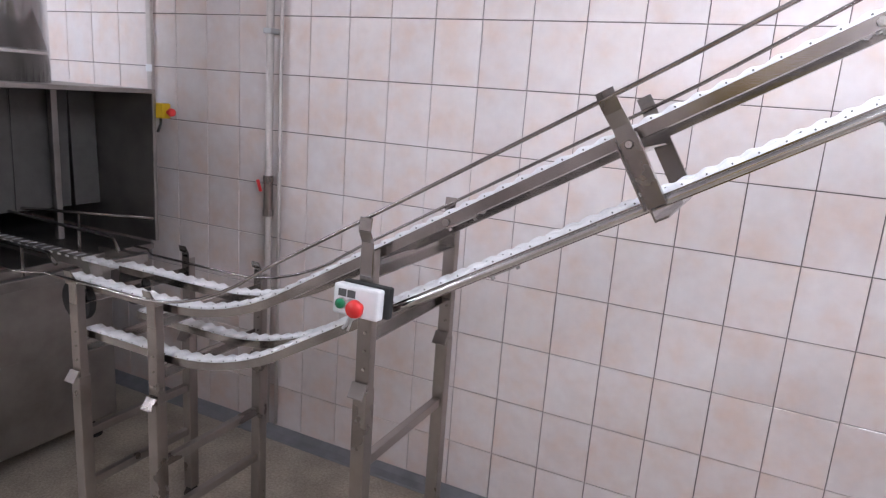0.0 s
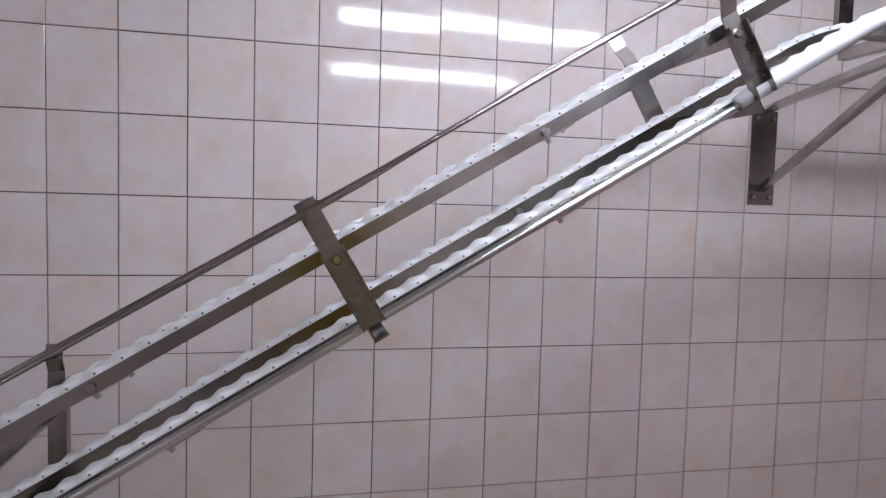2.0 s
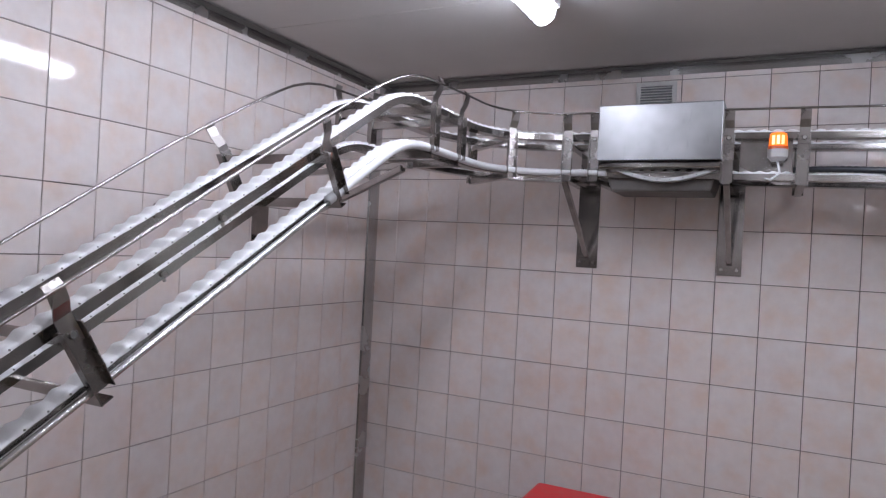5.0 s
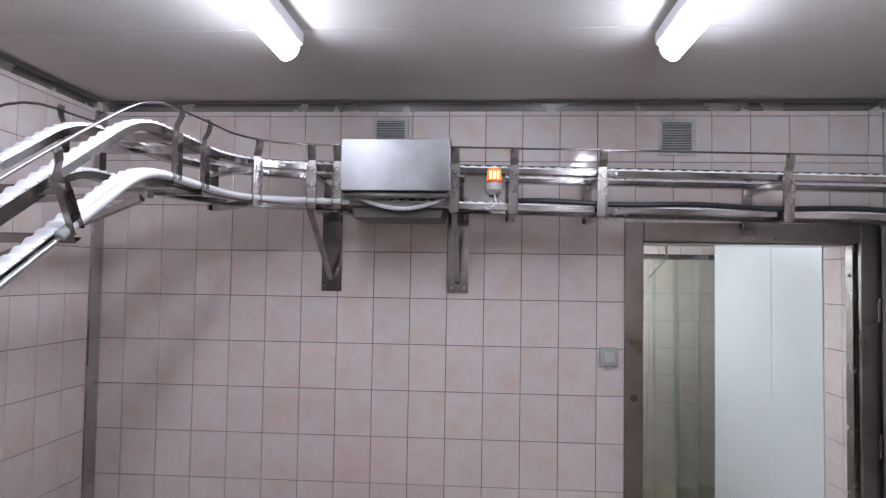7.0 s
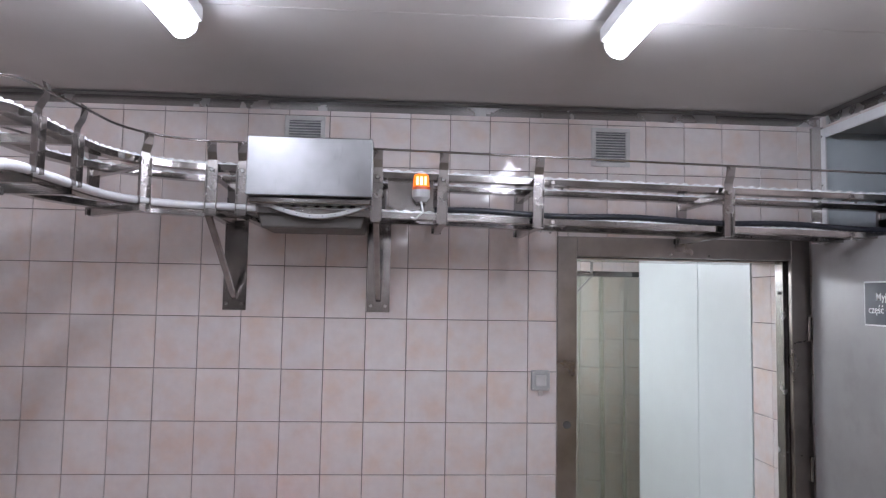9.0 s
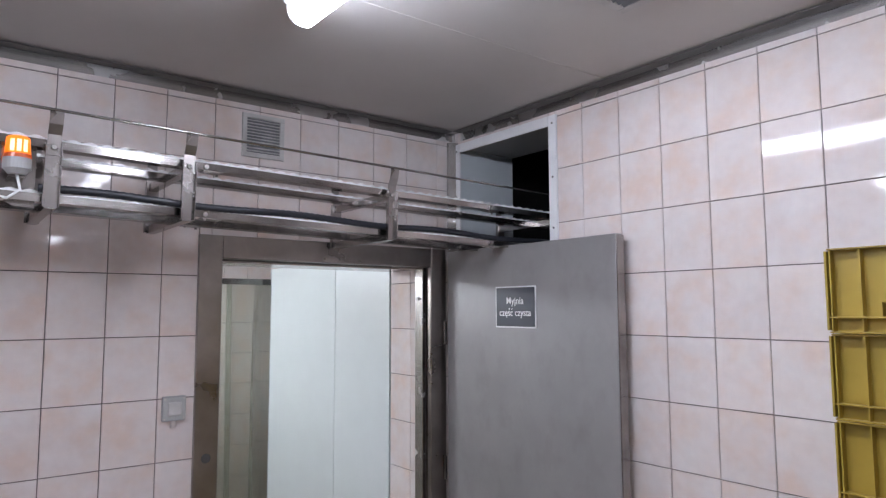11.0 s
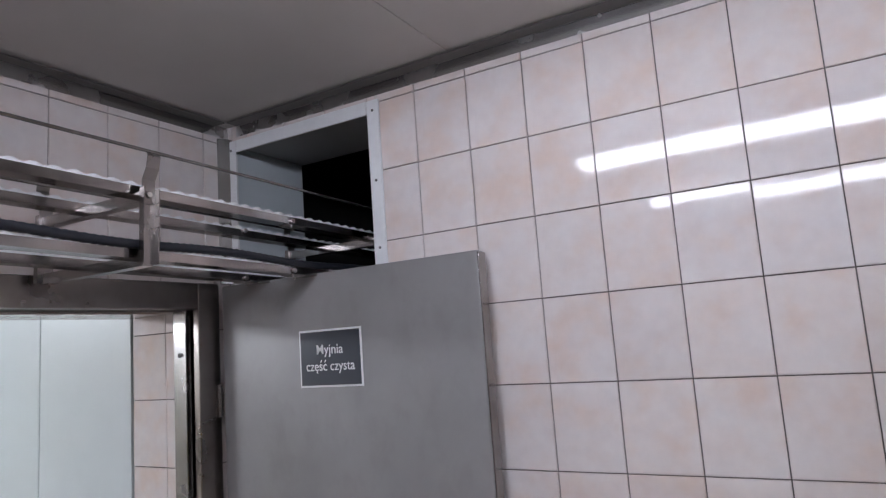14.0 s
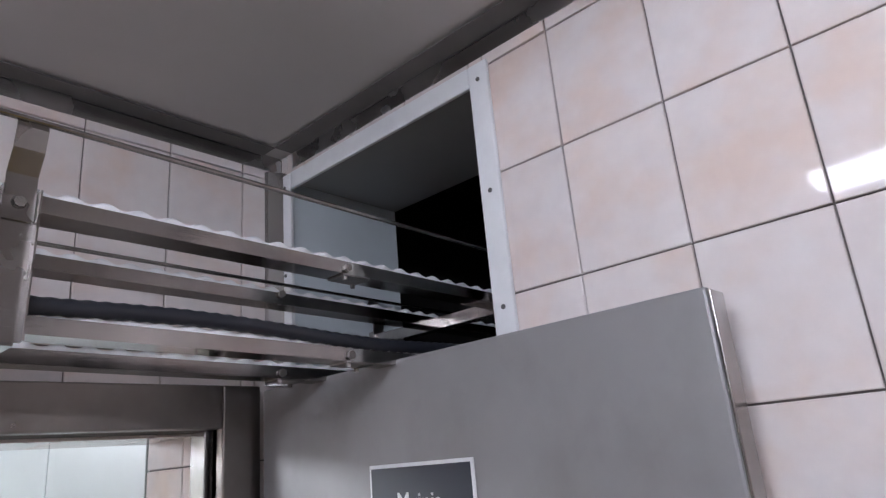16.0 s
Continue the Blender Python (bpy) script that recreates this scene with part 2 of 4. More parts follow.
def angle_bar(bm, a, b, leg, t, up=(0, 0, 1), flip=1):
    """An L section from a to b."""
    a, b = Vector(a), Vector(b)
    d = (b - a).normalized()
    s = d.cross(Vector(up)).normalized() * flip
    u = Vector(up) - d * d.dot(Vector(up))
    u.normalize()
    prof = [(0, 0), (leg, 0), (leg, t), (t, t), (t, leg), (0, leg)]
    sweep(bm, [(a, s, u), (b, s, u)], prof)


# ---- shell ----
def slab(name, pieces, mat, label):
    bm = bmesh.new()
    for lo, hi in pieces:
        box(bm, lo, hi)
    ob = part(name, bm, mat)
    return tagged(ob, label, "", kind="structure")


T = 0.007   # tile thickness
DOOR = (-4.165, -3.05, 2.097)       # opening in wall B: y from, y to, top
PASS = (2.37, 3.075, 2.12, 2.766)  # opening in wall C: x from, x to, z from, z to
slab("floor", [((XD, YC - 0.4, -0.1), (6.4, 0.4, 0.0))], M_FLOOR, "worn grey-brown concrete floor")
wall_a = slab("wall_north", [((XD, T, 0), (XB + 0.4, 0.3, ZC + 0.05))], M_GROUT, "wall of glazed cream tiles with dark joints")
wall_b = slab("wall_east", [((XB + T, DOOR[1], 0), (XB + 0.36, T, ZC)), ((XB + T, DOOR[0], DOOR[2]), (XB + 0.36, DOOR[1], ZC)),
                            ((XB + T, YC - 0.1, 0), (XB + 0.36, DOOR[0], ZC))], M_GROUT, "tiled wall with a doorway near its end")
wall_c = slab("wall_south", [((XD, YC - 0.4, 0), (PASS[0], YC - T, ZC)), ((PASS[1], YC - 0.4, 0), (XB + T, YC - T, ZC)),
                             ((PASS[0], YC - 0.4, 0), (PASS[1], YC - T, PASS[2])), ((PASS[0], YC - 0.4, PASS[3]), (PASS[1], YC - T, ZC))],
              M_GROUT, "tiled wall with a conveyor opening up high")
slab("wall_west", [((XD - 0.2, YC - 0.4, 0), (XD, 0.3, ZC))], M_PIPE, "plain pale wall")


def ceiling():
    bm = bmesh.new()
    seams = [XD - 0.2, -1.58, -0.68, 0.22, 1.12, 2.02, 3.5]
    for a, b in zip(seams, seams[1:]):
        box(bm, (a + 0.0015, YC - 0.4, ZC), (b - 0.0015, 0.3, ZC + 0.08), 0.002)
    tagged(part("ceiling", bm, M_CEIL), "pale coated ceiling panels with fine seams", kind="structure")
    bm = bmesh.new()
    box(bm, (XD - 0.2, YC - 0.4, ZC + 0.081), (3.5, 0.3, ZC + 0.1))
    tagged(part("ceiling_backing", bm, M_GROUT), "dark void above the ceiling panels", kind="structure")


ceiling()


# ---- the conveyor's line ----
SLOPE = radians(30.5)
RISE = math.tan(SLOPE)
R_V, R_CREST, R_H = 0.9, 0.55, 0.5
Z_LOW, Z_TOP, Y_IN, X_OUT = 1.04, 2.42, -0.905, 2.725


def conveyor_line():
    """Points (place, heading angle, slope angle) every few centimetres from the low end to beyond the opening."""
    pts = []
    x_bend = 0.4 - (1.691 - Z_LOW) / RISE
    x_crest = 0.4 + (Z_TOP - 1.691) / RISE
    tl = R_V * math.tan(SLOPE / 2)
    pts += [(Vector((x, Y_IN, Z_LOW)), 0.0, 0.0) for x in np.linspace(-1.42, x_bend - tl, 4)[:-1]]
    for k in range(15):
        a = SLOPE * k / 14
        pts.append((Vector((x_bend - tl + R_V * math.sin(a), Y_IN, Z_LOW + R_V * (1 - math.cos(a)))), 0.0, a))
    x2 = x_crest + R_CREST * math.tan(SLOPE / 2)
    for k in range(15):
        a = SLOPE * (1 - k / 14)
        pts.append((Vector((x2 - R_CREST * math.sin(a), Y_IN, Z_TOP - R_CREST * (1 - math.cos(a)))), 0.0, a))
    cx, cy = X_OUT - R_H, Y_IN - R_H
    for k in range(19):
        a = math.pi / 2 * k / 18
        pts.append((Vector((cx + R_H * math.sin(a), cy + R_H * math.cos(a), Z_TOP)), -a, 0.0))
    for y in np.linspace(cy, -5.3, 9)[1:]:
        pts.append((Vector((X_OUT, y, Z_TOP - 0.018 * (cy - y))), -math.pi / 2, -0.018))
    return pts


LINE = conveyor_line()
DIST = [0.0]
for (p, _, _), (q, _, _) in zip(LINE, LINE[1:]):
    DIST.append(DIST[-1] + (q - p).length)
TOTAL = DIST[-1]


def along(s):
    """Place, forward, side (towards the room) and up at s metres along the line."""
    s0 = min(max(s, 0.0), TOTAL)
    i = min(max(int(np.searchsorted(DIST, s0)) - 1, 0), len(LINE) - 2)
    f = (s0 - DIST[i]) / (DIST[i + 1] - DIST[i])
    p = LINE[i][0].lerp(LINE[i + 1][0], f)
    h = LINE[i][1] * (1 - f) + LINE[i + 1][1] * f
    e = LINE[i][2] * (1 - f) + LINE[i + 1][2] * f
    fw = Vector((math.cos(h) * math.cos(e), math.sin(h) * math.cos(e), math.sin(e)))
    side = Vector((math.sin(h), -math.cos(h), 0))
    up = side.cross(fw)
    return p + fw * (s - s0), fw, side, up


def s_at(x=None, y=None):
    """Distance along the line at a given x (before the bend) or y (after it)."""
    best = min(np.linspace(0, TOTAL, 3000), key=lambda s: abs((along(s)[0].x - x) if x is not None else (along(s)[0].y - y)) + (9 if (y is not None and s < 3.95) or (x is not None and s > 4.0) else 0))
    return float(best)


def frames_between(s0, s1, side=0.0, up=0.0):
    ss = [s0] + [d for d in DIST if s0 + 0.01 < d < s1 - 0.01] + [s1]
    out = []
    for s in ss:
        p, fw, sd, u = along(s)
        dv = up(s) if callable(up) else up
        out.append((p + sd * side + Vector((0, 0, dv)), sd, u))
    return out


GAUGE, DROP = 0.113, 0.17
conveyor = thing("chain_conveyor", "stainless steel twin-chain crate conveyor climbing along the tiled wall", "conveyor", at=(-1.0, Y_IN, 0))
conveyor.matrix_basis = Matrix.Identity(4)

RAIL = [(-0.026, -0.028), (0.026, -0.028), (0.026, -0.003), (0.0235, -0.003), (0.0235, -0.025), (-0.0235, -0.025), (-0.0235, -0.003), (-0.026, -0.003)]
PITCH = 0.05


def link_mesh():
    """One rounded chain link: a soft lump, waisted at both ends where the next one hooks in."""
    n = 8
    verts, faces = [], []
    for k in range(n + 1):
        f = k / n
        s = -math.cos(2 * math.pi * f ** 0.9)
        w, z = 0.0238 + 0.0023 * s, 0.0069 + 0.003 * s
        verts += [((f - 0.5) * PITCH, y * w, h) for y, h in ((-0.99, -0.0036), (-1, z * 0.35), (-0.78, z * 0.95), (0, z), (0.78, z * 0.95), (1, z * 0.35), (0.99, -0.0036))]
    for k in range(n):
        for i in range(6):
            q = k * 7 + i
            faces.append((q, q + 1, q + 8, q + 7)[::-1])
    me = bpy.data.meshes.new("chain_link")
    me.from_pydata(verts, [], faces)
    me.shade_smooth()
    me.materials.append(M_CHAIN)
    return me


def add_transformed(verts, faces, me, m):
    base = len(verts)
    verts.extend(tuple(m @ v.co) for v in me.vertices)
    faces.extend(tuple(base + i for i in p.vertices) for p in me.polygons)


S_STRAIGHT = (s_at(x=-0.55), s_at(x=1.5))


def strand(side, up, name, s0, s1, singles):
    """A rail with its white chain; the links on the straight climb are pieces of their own."""
    bm = bmesh.new()
    sweep(bm, frames_between(s0, s1, side, up), RAIL)
    part("rail", bm, M_STEEL, conveyor)
    verts, faces, pv, pf = [], [], [], []
    chain = None
    count = int((s1 - s0) / PITCH)
    places = []
    for i in range(count):
        s = s0 + (i + 0.5) * PITCH
        p, fw, sd, u = along(s)
        m = Matrix((fw, -sd, u)).transposed().to_4x4()
        m.translation = p + sd * side + Vector((0, 0, up))
        places.append((s, m))
    rest = [m for s, m in places if not (singles and S_STRAIGHT[0] < s < S_STRAIGHT[1])]
    for m in rest:
        add_transformed(verts, faces, LINK, m)
    me = bpy.data.meshes.new("chain")
    me.from_pydata(verts, [], faces)
    me.shade_smooth()
    me.materials.append(M_CHAIN)
    chain = new("chain", me)
    chain.parent = conveyor
    tagged(chain, "white plastic link chain", kind="stuff")
    for s, m in places:
        if singles and S_STRAIGHT[0] < s < S_STRAIGHT[1]:
            o = new("chain_link", LINK)
            o.matrix_world = m
            o.parent = chain
    for s, m in places:
        if s > 4.1:
            break
        add_transformed(pv, pf, PIN, m @ Matrix.Translation((0.004, -0.0262, 0.0014)))
    me = bpy.data.meshes.new("pin")
    me.from_pydata(pv, [], pf)
    me.materials.append(M_PIN)
    o = new("pin", me)
    o.parent = chain
    tagged(o, kind="stuff")


def pin_mesh():
    bm = bmesh.new()
    cyl(bm, (0, -0.0012, 0), (0, 0.0012, 0), 0.0022, n=6)
    me = bpy.data.meshes.new("pin")
    bm.to_mesh(me)
    bm.free()
    return me


LINK, PIN = link_mesh(), pin_mesh()
S_PASS = s_at(y=-5.1)
strand(GAUGE, 0.0, "upper_front", 0.0, S_PASS, True)
strand(-GAUGE, -0.011, "upper_back", -0.02, S_PASS, True)
strand(GAUGE, -DROP, "lower_front", 0.09, S_PASS, True)
strand(-GAUGE, -DROP, "lower_back", 0.07, S_PASS, True)


def end_wheel(side):
    """The black sprocket at the low end."""
    p = along(0.03)[0] + Vector((0.0, -side, -DROP / 2))
    bm = bmesh.new()
    cyl(bm, p + Vector((0, -0.012, 0)), p + Vector((0, 0.012, 0)), DROP / 2 - 0.012, n=20)
    cyl(bm, p + Vector((0, -0.02, 0)), p + Vector((0, 0.02, 0)), 0.03, n=16)
    part("sprocket", bm, M_RUBBER, conveyor, "black plastic sprocket")


end_wheel(GAUGE)
end_wheel(-GAUGE)

# guide rods above the chains
S_CREST = s_at(x=1.75)


def rod_height(s):
    low = -0.02 * math.exp(-((s - S_CREST) / 0.3) ** 2) + 0.025 + 0.058 * min(max((s - 0.45) / 0.5, 0.0), 1.0)
    return low


for sd in (1, -1):
    bm = bmesh.new()
    ss = [-0.2 + k * 0.08 for k in range(int((S_PASS + 0.2) / 0.08))]
    pts = []
    for s in ss:
        p, fw, side, up = along(s)
        wide = 0.185 if sd > 0 else 0.25 + 0.065 * min(max((s - 3.0) / 1.6, 0.0), 1.0)
        low = (0.012 if sd > 0 else 0.03) * min(max((2.7 - s) / 0.6, 0.0), 1.0)
        pts.append(p + side * sd * (wide + (0.05 if s < -0.1 else 0)) + up * (rod_height(s) - low))
    tube(bm, pts, 0.0048, 8)
    part("guide_rod", bm, M_STEEL, conveyor, "thin polished guide rod", True)

# conduit along the lower strand
for s0, s1, r, mat, name in ((s_at(x=-0.12), s_at(x=1.22), 0.009, M_BRIGHT, "cable_tube"), (s_at(x=1.2), s_at(y=-1.56), 0.0155, M_CONDUIT, "cable_conduit"),
                             (s_at(y=-2.3), s_at(y=-4.9), 0.0135, M_BLACKHOSE, "corrugated_hose")):
    bm = bmesh.new()
    n = int((s1 - s0) / (0.012 if name == "corrugated_hose" else 0.05))
    pts, rad = [], []
    for k in range(n + 1):
        p, fw, side, up = along(s0 + (s1 - s0) * k / n)
        sag = 0.0
        if name == "corrugated_hose":
            sag = 0.012 * math.sin(k * 0.11)
        out, rise = (0.138, 0.014) if name == "corrugated_hose" else (0.152, -0.018 if name == "cable_tube" else -0.01)
        pts.append(p + side * out + Vector((0, 0, 1)) * (-DROP + rise + sag * 0.4))
        rad.append(r * (0.88 if name == "corrugated_hose" and k % 2 else 1.0))
    tube(bm, pts, rad, 12)
    part(name, bm, mat, conveyor, {"cable_tube": "bright steel cable tube", "cable_conduit": "pale grey plastic conduit", "corrugated_hose": "black corrugated cable hose"}[name], True)


def clamp(s, back):
    """A frame round the four strands: outward channels with bent hooks bolted into them, two cross bars."""
    p, fw, side, up = along(s)
    m = Matrix((fw, -side, up)).transposed().to_4x4()
    m.translation = p
    low = DROP * up.z
    for sg in (-1, 1):      # -1 is the room side
        bm = bmesh.new()
        y = -0.16 if sg < 0 else back
        prof = [(-0.023, 0), (0.023, 0), (0.023, 0.02), (0.0205, 0.02), (0.0205, 0.0025), (-0.0205, 0.0025), (-0.0205, 0.02), (-0.023, 0.02)]
        fr = [(Vector((0, y, -low - (0.045 if s > 4.3 else 0.02))), Vector((1, 0, 0)), Vector((0, sg, 0))), (Vector((0, y, -0.012)), Vector((1, 0, 0)), Vector((0, sg, 0)))]
        sweep(bm, fr, prof)
        plate = part("clamp_plate", bm, M_PLATE, conveyor)
        plate.matrix_world = m
        bm = bmesh.new()
        pts = [(y + sg * 0.003, -0.055), (y + sg * 0.003, 0.01), (y + sg * 0.02, 0.04), (y + sg * 0.026, 0.07), (y + sg * 0.02, 0.088)]
        rings = []
        for a, b in pts:
            rings.append([bm.verts.new((x, a + o, b)) for x, o in ((-0.019, 0), (0.019, 0), (0.019, sg * 0.003), (-0.019, sg * 0.003))])
        for q, w in zip(rings, rings[1:]):
            for k in range(4):
                bm.faces.new((q[k], q[(k + 1) % 4], w[(k + 1) % 4], w[k]))
        bm.faces.new(rings[0])
        bm.faces.new(rings[-1])
        bmesh.ops.recalc_face_normals(bm, faces=bm.faces[:])
        part("hook", bm, M_PLATE, plate, "bent rod hook")
        bm = bmesh.new()
        cyl(bm, (0, y + sg * 0.005, -0.03), (0, y + sg * 0.012, -0.03), 0.0105, 0.0075, n=8)
        part("bolt", bm, M_BRIGHT, plate)
    for u in (-0.03, -low - 0.03):
        bm = bmesh.new()
        angle_bar(bm, (-0.015, -0.165, u - 0.02), (-0.015, back + 0.005, u - 0.02), 0.03, 0.004, flip=1)
        o = part("cross_bar", bm, M_STEEL, conveyor)
        o.matrix_world = m
    return m


CLAMPS = [s_at(x=0.391), s_at(x=1.165), s_at(x=1.83), s_at(x=2.07), s_at(y=-1.03), s_at(y=-1.37), s_at(y=-1.505), s_at(y=-2.06), s_at(y=-2.335), s_at(y=-2.74), s_at(y=-3.57), s_at(y=-4.62)]
for s in CLAMPS:
    clamp(s, 0.235 if s < 3.0 else 0.26 if s < 4.6 else 0.31)


def joint(s, side, up):
    """A splice with nuts on a rail."""
    p, fw, sd, u = along(s)
    m = Matrix((fw, -sd, u)).transposed().to_4x4()
    m.translation = p + sd * side + Vector((0, 0, up))
    bm = bmesh.new()
    for dx, front in ((-0.012, True), (0.04, False)):
        cyl(bm, (dx, -0.036 if front else -0.02, -0.017), (dx, 0.036, -0.017), 0.0035, n=8)
        y = -0.034 if front else 0.028
        cyl(bm, (dx, y, -0.017), (dx, y + 0.007, -0.017), 0.0085, n=6)
        cyl(bm, (dx, -0.02 if front else 0.02, -0.039), (dx, -0.02 if front else 0.02, -0.028), 0.005, n=6)
    box(bm, (-0.02, -0.0255, -0.0315), (0.048, 0.0255, -0.0275), 0.001)
    o = part("rail_splice", bm, M_PLATE, conveyor)
    o.matrix_world = m


for sg in (1, -1):
    for x in (0.0, 0.80):
        joint(s_at(x=x), sg * GAUGE, 0.0)
    joint(s_at(x=0.83), sg * GAUGE, -DROP)
    joint(s_at(x=0.12), sg * GAUGE, -DROP)
    for y in (-2.82, -4.15):
        joint(s_at(y=y), sg * GAUGE, 0.0)
        joint(s_at(y=y), sg * GAUGE, -DROP)


def stand(x, z_joint):
    """A pair of legs: square tubes below, channels above, with rungs and feet."""
    s = s_at(x=x)
    zt = along(s)[0].z
    yf, yb = -1.075, -0.60
    for y in (yf, yb):
        bm = bmesh.new()
        box(bm, (x - 0.021, y - 0.021, 0.035), (x + 0.021, y + 0.021, z_joint), 0.003)
        leg = part("leg", bm, M_DULL, conveyor)
        bm = bmesh.new()
        bmesh.ops.create_cone(bm, cap_ends=True, segments=16, radius1=0.032, radius2=0.02, depth=0.035, matrix=Matrix.Translation((x, y, 0.0175)))
        part("foot", bm, M_RUBBER, leg, "black rubber foot")
        bm = bmesh.new()
        box(bm, (x - 0.02, y - 0.014, z_joint - 0.02), (x + 0.02, y - 0.010, zt - 0.0), 0.0015)
        box(bm, (x - 0.02, y - 0.010, z_joint - 0.02), (x - 0.016, y + 0.016, zt - 0.0), 0.0015)
        box(bm, (x + 0.016, y - 0.010, z_joint - 0.02), (x + 0.02, y + 0.016, zt - 0.0), 0.0015)
        part("leg_channel", bm, M_DULL, conveyor)
        bm = bmesh.new()
        m = Matrix.Translation((x, y - 0.026, z_joint)) @ Matrix.Rotation(radians(-35), 4, "X")
        box(bm, (-0.023, -0.01, -0.022), (0.023, -0.004, 0.022), 0.002, m)
        part("clamp_cap", bm, M_DULL, leg)
        for k in range(3):
            bm = bmesh.new()
            cyl(bm, (x + 0.006, y - 0.02, z_joint + 0.06 + 0.05 * k), (x + 0.006, y - 0.012, z_joint + 0.06 + 0.05 * k), 0.0038, n=8)
            part("bolt", bm, M_BRIGHT, leg)
        bm = bmesh.new()
        p = along(s)[0]
        pts = [(y - 0.014, zt - 0.07), (y - 0.014, zt + 0.02), (y - 0.03, zt + 0.05), (y - 0.024, zt + rod_height(s))]
        for (a, b), (c, d) in zip(pts, pts[1:]):
            bar(bm, (x, a, b), (x, c, d), 0.036, 0.003, up=(0, -1, 0.01))
        part("hook", bm, M_STEEL, leg)
    for z in (z_joint - 0.22, 0.3):
        bm = bmesh.new()
        bar(bm, (x, yf + 0.024, z), (x, yb - 0.024, z), 0.025, 0.03)
        part("rung", bm, M_DULL, conveyor)
    for z in (zt - 0.055, zt - DROP - 0.055):
        bm = bmesh.new()
        angle_bar(bm, (x - 0.015, yf + 0.01, z - 0.02), (x - 0.015, yb - 0.01, z - 0.02), 0.03, 0.004)
        part("cross_bar", bm, M_STEEL, conveyor)


stand(-1.32, 0.715)
stand(-0.955, 0.715)
stand(-0.188, 0.97)


def wall_bracket(m, reach, rise, plate_h, skew=0.0):
    """A wall plate with a top arm and a slanting strut; local x along the wall, y out of it, z from the plate's foot."""
    bm = bmesh.new()
    box(bm, (-0.056, 0.001, 0), (0.056, 0.006, plate_h), 0.001)
    plate = part("wall_plate", bm, M_STEEL, conveyor)
    plate.matrix_world = m
    for x in (-0.035, 0.035):
        for z in (0.03, plate_h - 0.03):
            bm = bmesh.new()
            cyl(bm, (x, 0.005, z), (x, 0.014, z), 0.009, n=6)
            part("bolt", bm, M_BRIGHT, plate)
    bm = bmesh.new()
    bar(bm, (0, 0.006, 0.06), (skew, reach, rise), 0.024, 0.024)
    part("strut", bm, M_STEEL, plate)
    bm = bmesh.new()
    bar(bm, (0, 0.006, rise + 0.012), (skew, reach + 0.03, rise + 0.012), 0.03, 0.024)
    part("arm", bm, M_STEEL, plate)


ROT_B = Matrix.Rotation(radians(90), 4, "Z")
for y in (-1.355, -2.055):
    wall_bracket(Matrix.Translation((XB, y, 1.80)) @ ROT_B, 0.50, 0.41, 0.44)
wall_bracket(Matrix.Translation((2.09, 0, 1.80)) @ Matrix.Rotation(radians(180), 4, "Z"), 1.0, 0.35, 0.36, 0.36)


def motor_cover():
    bm = bmesh.new()
    lo, hi = Vector((2.505, -2.04, 2.282)), Vector((2.93, -1.53, 2.525))
    vs = box(bm, lo, hi, 0.004)
    for v in bm.verts:
        if v.co.z > 2.45 and v.co.x < 2.6:
            v.co.x += 0.002
    body = part("motor_cover", bm, M_BRUSHED, conveyor, "brushed stainless drive cover with soft reflections")
    bm = bmesh.new()
    box(bm, (2.527, -2.035, 2.252), (2.63, -1.535, 2.279), 0.006)
    part("cover_lip", bm, M_STEEL, body)
    bm = bmesh.new()
    box(bm, (2.61, -2.03, 2.16), (2.90, -1.54, 2.28), 0.008)
    for v in bm.verts:
        if v.co.z < 2.22:
            v.co.y = -1.785 + (v.co.y + 1.785) * 0.86
    part("drip_tray", bm, M_TRAYSHADE, body, "shaded tapered steel tray")
    bm = bmesh.new()
    fr = []
    for k in range(15):
        f = k / 14
        y = -1.60 - 0.42 * f
        fr.append((Vector((2.555, y, 2.255 - 0.05 * math.sin(math.pi * f))), Vector((1, 0, 0)), Vector((0, 0, 1))))
    sweep(bm, fr, [(0, -0.008), (0.05, -0.008), (0.05, 0.008), (0, 0.008)])
    sag = part("chain_sag", bm, M_GREYPL, body, "sagging grey return chain")
    for k in range(8):
        f = (k + 0.5) / 8
        bm = bmesh.new()
        z = 2.256 - 0.05 * math.sin(math.pi * f)
        cyl(bm, (2.5535, -1.60 - 0.42 * f, z), (2.556, -1.60 - 0.42 * f, z), 0.0028, n=8)
        part("pin", bm, M_PIN, sag)


motor_cover()


